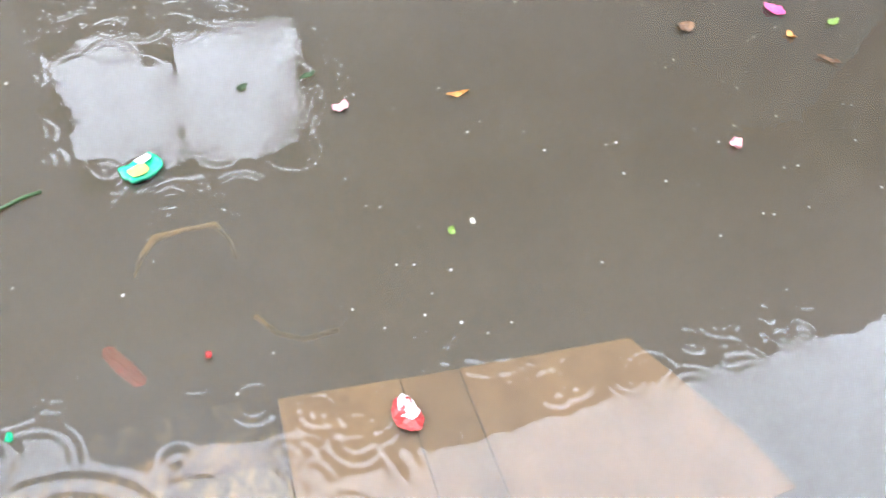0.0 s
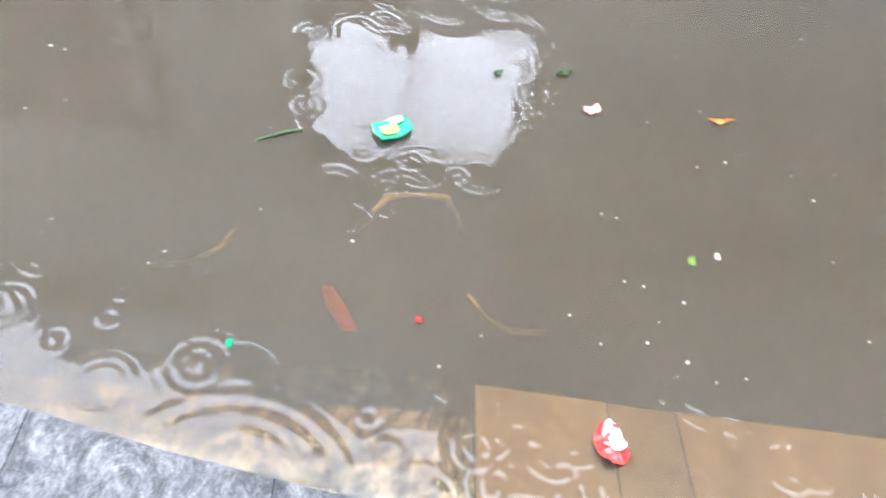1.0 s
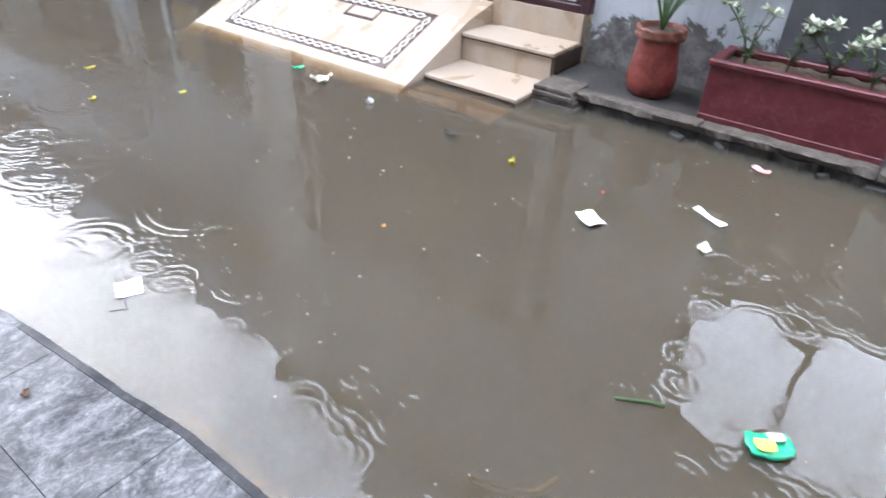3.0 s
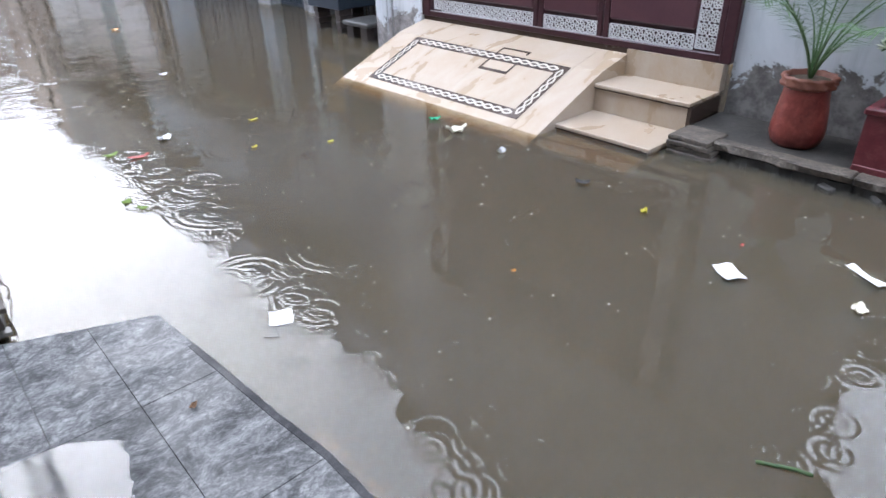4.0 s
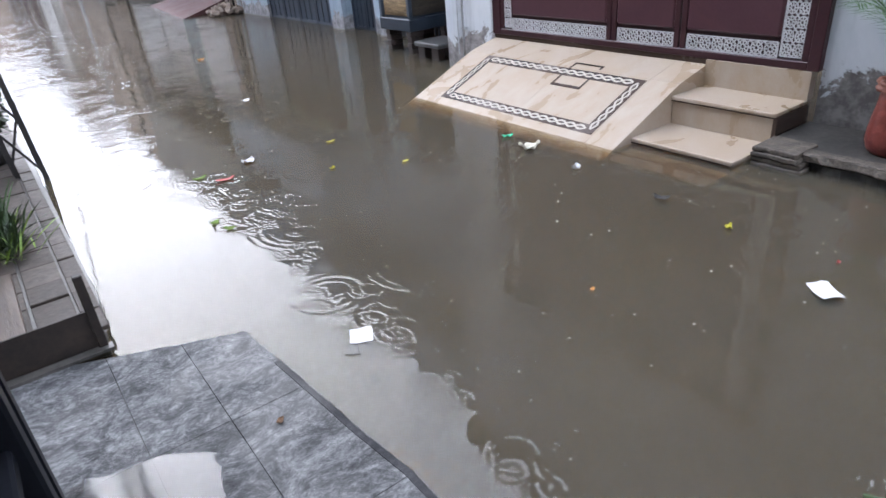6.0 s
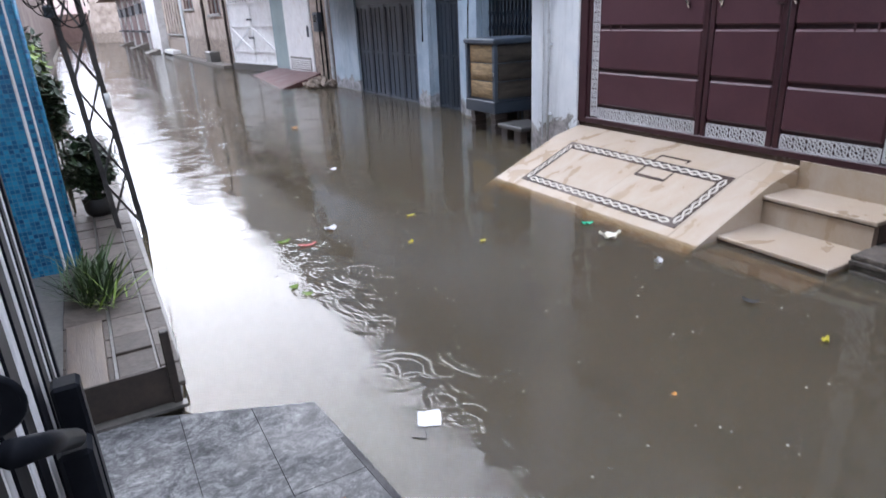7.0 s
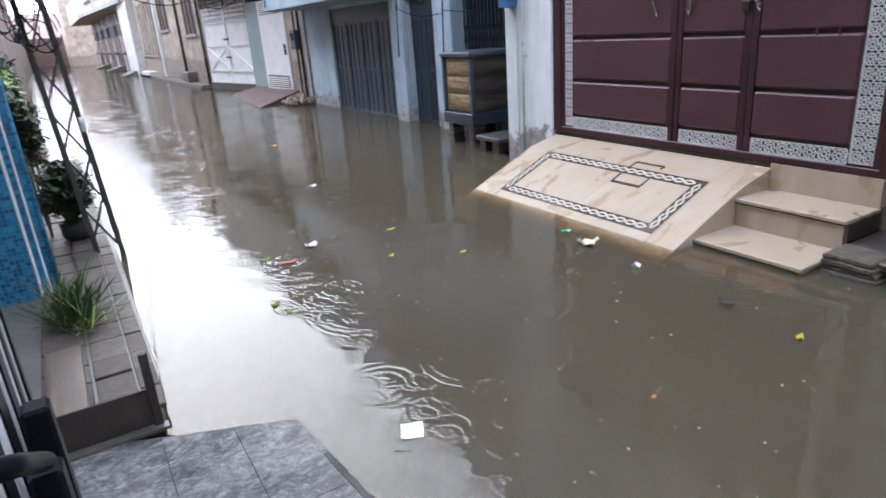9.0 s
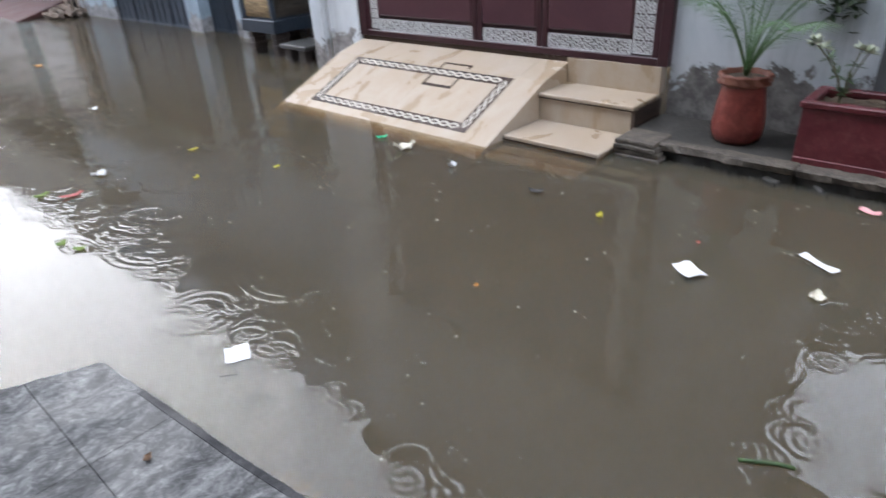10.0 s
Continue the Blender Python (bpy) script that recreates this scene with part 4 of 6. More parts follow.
for cy in (0.86, 0.62, 0.38, 0.15):
    flower_plant(4.5 + rng.uniform(-0.06, 0.06), cy, 0.45, rng.uniform(0.22, 0.42), rng)

# ---- gas meter and pipes on the corner pillar ----
meter = thing("gas_meter", (4.72, 6.38, 2.0), "blue gas meter with grey casing and bent pipes", "gas meter")
part("meter_box", boxed(4.66, 4.815, 6.28, 6.46, 1.86, 2.06, bevel=0.012), METER_BLUE, meter)
part("dial_casing", boxed(4.63, 4.70, 6.40, 6.50, 1.98, 2.09, bevel=0.01), METER_GREY, meter, "grey dial casing")
for y0, z0 in ((6.33, 2.06), (6.43, 2.09)):
    part("meter_union", tube(fresh(), [(4.74, y0, z0), (4.74, y0, z0 + 0.08)], 0.022, 10), PIPE_GREY, meter)
    part("meter_elbow", tube(fresh(), [(4.74, y0, z0 + 0.08), (4.74, y0 - 0.02, z0 + 0.13), (4.74, y0 - 0.07, z0 + 0.15), (4.74, y0 - 0.12, z0 + 0.13)], 0.016, 8), PIPE_GREY, meter, smooth=True)
down = thing("gas_pipe", (4.77, 6.16, 0.3), "grey painted gas pipe fixed up a white pillar", "pipe")
part("riser_pipe", tube(fresh(), [(4.775, 6.16, 0.1), (4.775, 6.16, 2.2), (4.775, 6.19, 2.26), (4.775, 6.25, 2.27), (4.775, 6.30, 2.24)], 0.014, 8), PIPE_GREY, down, smooth=True)
for z in (0.5, 1.3, 2.05):
    part("pipe_clip", boxed(4.765, 4.822, 6.135, 6.185, z, z + 0.025), PIPE_GREY, down)
part("valve", tube(fresh(), [(4.775, 6.16, 1.42), (4.775, 6.16, 1.48)], 0.024, 8), PIPE_GREY, down)
thin = thing("conduit_pipe", (4.80, 6.30, 0.3), "thin grey conduit on a pillar", "pipe")
part("conduit", tube(fresh(), [(4.805, 6.30, 0.2), (4.805, 6.30, 1.86)], 0.009, 6), PIPE_GREY, thin)

# ---- blue house ----
blue = thing("blue_house", (6.0, 11.0, 0), "light blue house with grey steel doors and a jutting balcony", "house")
bm = wall_x(fresh(), 5.86, 6.1, 6.55, 16.3, -0.45, 7.0, holes=((6.75, 9.25, -0.45, 2.28), (10.0, 10.98, -0.45, 2.2), (11.6, 14.7, -0.45, 2.22)))
part("front_wall", bm, BLUE_WALL, blue)
part("pilaster", boxed(5.76, 5.858, 10.98, 11.45, -0.45, 3.4, bevel=0.01), BLUE_WALL, blue)
part("pilaster", boxed(5.76, 5.858, 9.27, 9.72, -0.45, 3.4, bevel=0.01), BLUE_WALL, blue)
part("balcony", boxed(4.86, 5.858, 11.2, 16.4, 2.30, 3.45, bevel=0.015), BLUE_WALL, blue, "jutting light blue balcony")
part("upper_wall", boxed(4.9, 5.86, 6.56, 16.3, 4.9, 5.9), BLUE_WALL, blue)
part("side_return", boxed(5.3, 5.86, 6.56, 6.75, -0.45, 4.9), PILLAR_WALL, blue)
part("back_room_wall", boxed(8.6, 8.8, 6.55, 16.3, -0.45, 3.2), INSIDE, blue)
part("room_ceiling", boxed(6.1, 8.6, 6.55, 16.3, 2.9, 3.1), INSIDE, blue)
part("room_side", boxed(6.1, 8.6, 6.4, 6.55, -0.45, 2.9), INSIDE, blue)
part("room_side", boxed(6.1, 8.6, 9.72, 9.85, -0.45, 2.9), INSIDE, blue)


def steel_door(y0, y1, z1, x, leaves, mat, label):
    d = thing("steel_door", (x, (y0 + y1) / 2, 0), label, "door", "steel doors of the blue house")
    part("head_frame", boxed(x - 0.03, x + 0.05, y0, y1, z1 - 0.30, z1 + 0.02, bevel=0.006), STEEL_DARK, d)
    w = (y1 - y0) / leaves
    for k in range(leaves):
        a, b = y0 + k * w + 0.006, y0 + (k + 1) * w - 0.006
        lf = part("leaf", boxed(x, x + 0.03, a, b, -0.4, z1 - 0.285), mat, d)
        for yy in (a, b - 0.055):
            part("leaf_stile", boxed(x - 0.022, x - 0.001, yy, yy + 0.055, -0.4, z1 - 0.285, bevel=0.004), STEEL_DARK, lf)
        for zz in (-0.02, 0.9, z1 - 0.36):
            part("leaf_rail", boxed(x - 0.02, x - 0.001, a + 0.055, b - 0.055, zz, zz + 0.06, bevel=0.004), mat, lf)
        for f in (0.36, 0.66):
            part("leaf_rib", boxed(x - 0.012, x - 0.001, a + f * (b - a) - 0.012, a + f * (b - a) + 0.012, 0.04, z1 - 0.36), STEEL_DARK, lf)
        part("leaf_handle", tube(fresh(), [(x - 0.022, b - 0.12, 0.78), (x - 0.05, b - 0.12, 0.8), (x - 0.05, b - 0.12, 0.92), (x - 0.022, b - 0.12, 0.94)], 0.008, 6), STEEL_DARK, lf)
    return d


steel_door(11.6, 14.7, 2.22, 5.93, 4, STEEL_BLUE, "slate blue steel folding door standing in flood water")
steel_door(10.0, 10.98, 2.2, 5.99, 2, STEEL_DARK, "dark slate steel double door set back in the wall")
grille = thing("folding_grille", (6.02, 8.0, 0), "dark collapsible steel grille across a shop opening", "grille")
for k in range(26):
    y = 6.78 + k * 0.098
    part("upright", boxed(6.0, 6.02, y, y + 0.022, -0.4, 2.26), STEEL_DARK, grille)
for zc in (0.9, 1.55):
    for k in range(25):
        y = 6.79 + k * 0.098
        bm = fresh()
        bar(bm, (5.99, y, zc - 0.14), (5.99, y + 0.098, zc + 0.14), 0.016, 0.006)
        bar(bm, (5.985, y, zc + 0.14), (5.985, y + 0.098, zc - 0.14), 0.016, 0.006)
        part("scissor_bar", bm, STEEL_DARK, grille)

cooler = thing("air_cooler", (5.45, 8.15, 0.3), "old steel air cooler with straw pads standing on bricks", "air cooler")
CX0, CX1, CY0, CY1, CZ0, CZ1 = 5.1, 5.95, 7.78, 8.56, 0.46, 1.26
part("water_tray", boxed(CX0 - 0.01, CX1, CY0 - 0.01, CY1 + 0.01, 0.29, CZ0, bevel=0.01), STEEL_DARK, cooler)
part("top_cover", boxed(CX0 - 0.02, CX1 + 0.02, CY0 - 0.02, CY1 + 0.02, CZ1, CZ1 + 0.07, bevel=0.014), STEEL_BLUE, cooler)
part("inner_casing", boxed(CX0 + 0.05, CX1 - 0.03, CY0 + 0.05, CY1 - 0.03, CZ0, CZ1), STEEL_DARK, cooler)
for x, y in ((CX0, CY0), (CX0, CY1 - 0.06), (CX1 - 0.06, CY0), (CX1 - 0.06, CY1 - 0.06)):
    part("corner_post", boxed(x, x + 0.06, y, y + 0.06, CZ0, CZ1, bevel=0.006), STEEL_BLUE, cooler)


def padded(bm, along_y, a0, a1, z0, z1, face, depth):
    n1, n2 = 14, 8
    grid = [[None] * (n2 + 1) for _ in range(n1 + 1)]
    for i in range(n1 + 1):
        for k in range(n2 + 1):
            a, z = a0 + (a1 - a0) * i / n1, z0 + (z1 - z0) * k / n2
            bul = math.sin(math.pi * k / n2) ** 0.6 * math.sin(math.pi * i / n1) ** 0.4
            d = face - depth * bul * (0.8 + 0.5 * noise.noise(Vector((a * 14, z * 20, face))))
            grid[i][k] = bm.verts.new((d, a, z) if along_y else (a, d, z))
    for i in range(n1):
        for k in range(n2):
            bm.faces.new((grid[i][k], grid[i + 1][k], grid[i + 1][k + 1], grid[i][k + 1]))
    return bm


for k in range(3):
    z0, z1 = CZ0 + 0.03 + k * 0.255, CZ0 + 0.03 + (k + 1) * 0.255 - 0.015
    part("straw_pad", padded(fresh(), True, CY0 + 0.07, CY1 - 0.07, z0, z1, CX0 + 0.045, 0.035), STRAW, cooler, "golden straw pad", smooth=True)
    part("side_pad", padded(fresh(), False, CX0 + 0.09, CX1 - 0.08, z0, z1, CY0 + 0.045, 0.03), DARK_STRAW, cooler, "dark straw pad on the cooler's side", smooth=True)
    if k:
        part("pad_rail", boxed(CX0 + 0.06, CX1 - 0.06, CY0 + 0.005, CY0 + 0.03, z0 - 0.014, z0 - 0.002), STEEL_DARK, cooler)
part("pad_catch", boxed(CX0 - 0.015, CX0, CY0 + 0.01, CY0 + 0.04, 0.82, 0.88), CHROME, cooler, "small steel catch")
for x, y in ((5.11, 7.80), (5.11, 8.35), (5.7, 7.80), (5.7, 8.35)):
    st = thing("brick_stack", (x + 0.1, y + 0.1, -0.4), "stack of wet dark bricks under an air cooler", "bricks", "brick stacks")
    for k in range(9):
        z = -0.4 + k * 0.0765
        if z > 0.22:
            break
        part("brick", boxed(x + 0.01 * (k % 2), x + 0.21, y, y + 0.11, z, z + 0.072, bevel=0.005), BRICK, st)
bench = thing("stone_stool", (5.2, 7.25, 0.0), "low grey stone slab on bricks in the water", "stool")
part("slab_top", boxed(4.98, 5.5, 6.98, 7.55, 0.15, 0.21, bevel=0.012), STONE_SLAB, bench)
for x, y in ((5.02, 7.05), (5.02, 7.36), (5.3, 7.2)):
    part("brick_foot", boxed(x, x + 0.11, y, y + 0.15, -0.42, 0.15, bevel=0.006), BRICK, bench)

# ---- farther houses on that side ----
far1 = thing("beige_house", (6.2, 19.0, 0), "beige stained house with white steel doors", "house")
part("pier_wall", boxed(6.0, 6.4, 16.3, 18.3, -0.45, 6.2), BEIGE_WALL, far1)
# porch walls and canopy coloured dark for the shade inside
part("porch_wall", boxed(6.5, 6.8, 18.3, 27.0, -0.45, 6.2), DARK_WALL, far1, "dark wall inside a porch")
part("porch_canopy", boxed(4.9, 6.5, 16.9, 26.6, 3.48, 3.66), DARK_WALL, far1)
part("porch_upper", boxed(4.92, 6.5, 16.45, 26.6, 3.66, 6.3), GREY_WALL, far1)
part("gate_head_wall", prism(fresh(), [(6.25, 22.4), (6.5, 22.4), (6.5, 26.6), (5.75, 26.6)], 0.2, 3.48), DARK_WALL, far1)
part("door_pier", boxed(6.0, 6.5, 20.9, 22.4, -0.45, 2.8), TEAL, far1)
for y, r in ((16.75, 0.05), (17.15, 0.03), (17.5, 0.022)):
    dp = thing("drain_pipe", (5.96, y, 0), "grey drain pipe down a stained wall", "pipe", "drain pipes")
    part("pipe_run", tube(fresh(), [(5.94, y, -0.3), (5.94, y, 3.0)], r, 8), PIPE_GREY if r > 0.04 else CABLE, dp)
em = thing("electricity_meter", (5.95, 17.5, 1.4), "dark electricity meter box on a wall", "meter")
part("meter_case", boxed(5.86, 5.998, 17.35, 17.75, 1.35, 1.85, bevel=0.02), STEEL_DARK, em)
part("meter_window", boxed(5.85, 5.862, 17.43, 17.67, 1.6, 1.78), GLASS_DARK, em)

tall = thing("white_steel_door", (6.0, 19.2, 0.2), "tall white steel door leaf standing open", "door")
TM = Matrix.Translation((6.02, 18.45, 0)) @ Matrix.Rotation(radians(3), 4, "Z")
part("leaf", boxed(-0.02, 0.02, 0.0, 2.1, 0.2, 2.75, m=TM), WHITE_STEEL, tall)
for z0, z1 in ((0.26, 0.62), (2.35, 2.68)):
    part("louvre_frame", boxed(-0.035, -0.02, 0.2, 1.9, z0, z1, m=TM), GREY_WALL, tall)
    for k in range(5):
        part("louvre_slat", boxed(-0.05, -0.035, 0.22, 1.88, z0 + 0.03 + k * 0.06, z0 + 0.06 + k * 0.06, m=TM), WHITE_STEEL, tall)
part("pull", boxed(-0.06, -0.02, 0.15, 0.22, 1.2, 1.5, m=TM), STEEL_DARK, tall)

wg = thing("white_steel_gate", (5.8, 24.5, 0.2), "white painted steel double gate with pierced top band", "gate")
P0, P1 = Vector((6.13, 22.5, 0)), Vector((5.46, 26.3, 0))
wd = (P1 - P0)
WM = Matrix.Translation(P0) @ Matrix.Rotation(math.atan2(wd.x, wd.y) * -1, 4, "Z")
WL = wd.length
for k in range(2):
    a, b = k * WL / 2 + 0.01, (k + 1) * WL / 2 - 0.01
    part("gate_sheet", boxed(0, 0.03, a, b, 0.22, 2.35, m=WM), WHITE_STEEL, wg)
    for z in (0.22, 0.62, 1.5, 2.3):
        part("gate_rail", boxed(-0.04, -0.001, a, b, z, z + 0.06, m=WM), WHITE_STEEL, wg)
    for yy in (a, b - 0.06):
        part("gate_stile", boxed(-0.045, -0.001, yy, yy + 0.06, 0.22, 2.85, m=WM), WHITE_STEEL, wg)
    part("gate_brace", bar(fresh(), WM @ Vector((-0.03, a + 0.1, 0.7)), WM @ Vector((-0.03, b - 0.1, 1.48)), 0.05, 0.02), WHITE_STEEL, wg)
    # added dark sheet stands for the shade seen through the band's holes
    part("band_hole_shade", boxed(0.0, 0.02, a, b, 2.36, 2.85, m=WM), DARK_WALL, wg)
    for j in range(9):
        yy = a + 0.06 + j * (b - a - 0.16) / 8
        part("band_bar", boxed(-0.03, -0.001, yy, yy + 0.075, 2.36, 2.85, m=WM), WHITE_STEEL, wg)
    for z in (2.50, 2.64, 2.79):
        part("band_rail", boxed(-0.027, -0.003, a + 0.06, b - 0.06, z, z + 0.055, m=WM), WHITE_STEEL, wg)
    part("gate_brace", bar(fresh(), WM @ Vector((-0.03, a + 0.1 if k == 0 else b - 0.1, 0.66)), WM @ Vector((-0.03, b - 0.1 if k == 0 else a + 0.1, 1.48)), 0.03, 0.02), PIPE_GREY, wg)
    for j in range(8):
        part("spike", bar(fresh(), WM @ Vector((0, a + 0.1 + j * 0.22, 2.85)), WM @ Vector((0, a + 0.1 + j * 0.22, 3.1)), 0.03, 0.03), WHITE_STEEL, wg)
for z in (1.1, 1.72):
    part("gate_bolt", boxed(-0.09, -0.04, WL / 2 - 0.18, WL / 2 + 0.18, z, z + 0.06, m=WM), STEEL_DARK, wg)
part("gate_plinth", prism(fresh(), [(6.3, 22.3), (6.05, 22.3), (5.38, 26.4), (5.7, 26.6)], -0.45, 0.215), CONCRETE, wg)

rr = thing("red_ramp", (5.3, 19.5, 0), "red oxide cement ramp rising from the water to a door", "ramp")
bm = fresh()
bot = [(4.45, 16.9), (5.98, 17.9), (6.35, 22.2), (5.0, 22.3)]
tops = (-0.02, 0.24, 0.24, -0.02)
lo = [bm.verts.new((x, y, -0.45)) for x, y in bot]
hi = [bm.verts.new((x, y, z)) for (x, y), z in zip(bot, tops)]
bm.faces.new(lo[::-1])
bm.faces.new(hi)
for i in range(4):
    bm.faces.new((lo[i], lo[(i + 1) % 4], hi[(i + 1) % 4], hi[i]))
part("ramp_slab", bm, RED_RAMP, rr)
rub = thing("rubble_heap", (5.6, 16.6, 0), "small heap of broken pale brick at a wall", "rubble", kind="stuff")
rng = random.Random(8)
bm = fresh()
for k in range(46):
    a, d = rng.uniform(0, 6.28), rng.uniform(0, 0.42)
    s = rng.uniform(0.05, 0.12)
    box(bm, -s, s, -s * 0.6, s * 0.6, -s * 0.4, s * 0.4, bevel=s * 0.15, m=pose(5.55 + d * math.cos(a), 16.7 + d * 1.3 * math.sin(a), 0.20 - 0.4 * d, rng.uniform(-40, 40), rng.uniform(-40, 40), rng.uniform(0, 180)))
part("broken_pieces", bm, BEIGE_WALL, rub)

far2 = thing("old_brown_house", (5.8, 34.0, 0), "old brown plastered house with barred windows", "house")
bm = wall_x(fresh(), 5.45, 5.75, 26.6, 45.0, -0.45, 7.4, holes=((27.7, 30.1, 2.05, 3.9), (33.8, 36.6, 2.4, 4.05), (38.3, 44.4, 1.2, 4.0)))
part("front_wall", bm, BEIGE_WALL, far2)
part("canopy", boxed(4.0, 5.45, 37.6, 44.6, 5.2, 5.5), GREY_WALL, far2)
part("upper_storey", boxed(4.1, 5.45, 37.8, 44.5, 5.5, 7.4), BEIGE_WALL, far2)
for y0, y1, z0, z1 in ((27.7, 30.1, 2.05, 3.9), (33.8, 36.6, 2.4, 4.05), (38.3, 44.4, 1.2, 4.0)):
    w = part("window", boxed(5.62, 5.66, y0, y1, z0, z1), DARK_WALL, far2)
    part("window_sill", boxed(5.36, 5.62, y0 - 0.1, y1 + 0.1, z0 - 0.12, z0, bevel=0.01), GREY_WALL, w)
    n_b = 6 if y1 - y0 > 4 else 3
    for k in range(n_b):
        yy = y0 + (y1 - y0) * (k + 0.5) / n_b
        ww = 0.2 if n_b == 6 else 0.03
        part("window_bar", boxed(5.40, 5.47, yy - ww, yy + ww, z0, z1), BEIGE_WALL if n_b == 6 else BROWN_WALL, w)
for y, r in ((31.2, 0.06), (37.2, 0.08), (26.75, 0.05)):
    part("wall_pipe", tube(fresh(), [(5.39, y, 0.0), (5.39, y, 7.3)], r, 8), PIPE_GREY if y > 37 else RUST, far2, "old pipe down the wall")
part("step_block", boxed(5.05, 5.45, 29.2, 30.4, -0.45, 0.55, bevel=0.03), CONCRETE, far2)
part("step_block", boxed(5.0, 5.45, 40.5, 44.0, -0.45, 0.3, bevel=0.03), BLIND_WHITE, far2)
part("lane_kerb", boxed(5.0, 5.45, 26.6, 45.0, -0.45, 0.12, bevel=0.02), KERB_MAT, far2)
far3 = thing("far_shop_house", (5.6, 56.0, 0), "distant house with a white pillar and jutting upper floor", "house")
part("white_pillar", boxed(5.0, 5.9, 45.0, 50.0, -0.45, 4.4), BLIND_WHITE, far3)
part("shop_front", boxed(5.6, 6.0, 50.0, 86.0, -0.45, 4.4), BRICK_WALL, far3)
part("jutting_floor", prism(fresh(), [(3.6, 66.0), (4.9, 46.0), (6.0, 45.0), (6.0, 88.0), (3.6, 88.0)], 4.4, 6.4), BEIGE_WALL, far3)
face0, face1 = Vector((4.9, 46.0, 0)), Vector((3.6, 66.0, 0))
for f0, f1 in ((0.06, 0.24), (0.32, 0.5), (0.6, 0.78)):
    a, b = face0.lerp(face1, f0), face0.lerp(face1, f1)
    # solid dark block gives the shade of an opening by its colour
    part("opening_shade", prism(fresh(), [(a.x + 0.2, a.y), (a.x - 0.03, a.y), (b.x - 0.03, b.y), (b.x + 0.2, b.y)], 5.1, 6.1), DARK_WALL, far3, "dark block standing in for a shaded balcony opening")
    part("balcony_rail", prism(fresh(), [(a.x, a.y), (a.x - 0.12, a.y), (b.x - 0.12, b.y), (b.x, b.y)], 5.35, 5.5), PIPE_GREY, far3)
part("floor_ledge", prism(fresh(), [(3.6, 66.0), (3.45, 66.0), (4.75, 46.0), (4.9, 46.0)], 4.35, 4.6), GREY_WALL, far3)
for k in range(5):
    y = 52 + k * 6.5
    part("shutter", boxed(5.55, 5.6, y, y + 4.2, -0.2, 3.6), BROWN_WALL, far3, "dark shop shutter")
    part("shop_post", boxed(5.45, 5.6, y + 4.6, y + 5.0, -0.45, 4.4), BLIND_WHITE, far3)
    part("shop_sign", boxed(5.35, 5.55, y + 0.3, y + 3.8, 2.6, 3.4), DARK_WALL, far3, "dark faded shop board")
    part("shop_shelf", boxed(5.0, 5.5, y + 0.5, y + 2.8, 1.2, 1.35), DARK_WALL, far3)
part("set_back_floor", boxed(5.0, 6.0, 45.0, 88.0, 6.4, 9.5), BEIGE_WALL, far3)
for y in (50.0, 58.0, 66.0):
    part("upper_window", boxed(4.95, 5.0, y, y + 2.6, 7.2, 8.8), GLASS_DARK, far3)
for y in (46.0, 58.0, 70.0):
    rp = thing("door_ramp", (5.0, y, 0), "small cement ramp from a doorway into the water", "ramp", "ramps of the far doors")
    part("ramp_slab", prism(fresh(), [(4.2, y), (5.5, y), (5.5, y + 2.2), (4.2, y + 2.2)], -0.45, lambda x, yy: 0.02 + 0.3 * (x - 4.2)), KERB_MAT, rp)
# unseen walls added at the back to keep sky light out of the street
lane = thing("unseen_back_houses", (2.0, -61.0, 0), "unseen grey houses added behind the view to block sky light", "house")
part("end_wall", boxed(-6, 10, -64.0, -60.0, -0.45, 10.0), GREY_WALL, lane)
part("row_wall", boxed(4.9, 5.15, -60.0, -9.0, -0.45, 6.2), BEIGE_WALL, lane)
endw = thing("street_end_house", (2.0, 110.0, 0), "pinkish house behind a brown wall closing the street", "house")
part("boundary_wall", boxed(-8, 10, 104, 104.5, -0.45, 3.6), BROWN_WALL, endw)
part("house_front", boxed(-8, 8, 108, 116, -0.45, 6.9), PINK_WALL, endw)
part("upper_front", boxed(3.0, 10, 90, 103, -0.45, 13.0), BEIGE_WALL, endw)

# ---- this side of the street ----
own = thing("own_house", (-0.7, 0.0, 0), "house at whose open gate the view begins", "house")
part("gate_side_wall", boxed(-1.2, -0.86, 1.75, 5.2, -0.45, 2.4), GREY_WALL, own)
part("front_wall", boxed(-0.75, -0.46, -9.0, -1.4, -0.45, 3.2), GREY_WALL, own)
# unseen storey and rear wall, added to narrow the sky over the street
part("upper_storey", boxed(-4.2, -0.6, -60.0, 5.2, 3.4, 10.5), GREY_WALL, own)
part("unseen_back_wall", boxed(-0.75, -0.46, -60.0, -9.0, -0.45, 3.4), GREY_WALL, own)
part("porch_back_wall", boxed(-4.2, -4.0, -5.0, 5.2, -0.45, 3.2), INSIDE, own)
part("porch_side_wall", boxed(-4.0, -0.9, 4.9, 5.2, -0.45, 3.2), INSIDE, own)
part("porch_floor", boxed(-4.0, -0.442, -5.0, 4.9, -0.45, 0.02), MARBLE, own)
part("porch_ceiling", boxed(-4.2, -0.9, -5.0, 5.2, 3.2, 3.4), INSIDE, own)
col = thing("mosaic_column", (-0.5, 5.4, 0), "square gate column clad in blue glazed mosaic", "column")
part("column_core", boxed(-0.76, -0.312, 5.212, 5.6, -0.45, 2.4), MOSAIC, col)
part("trim_and_glint", tube(fresh(), [(-0.308, 5.208, -0.4), (-0.308, 5.208, 2.4)], 0.016, 10), MOSAIC, col, smooth=True)
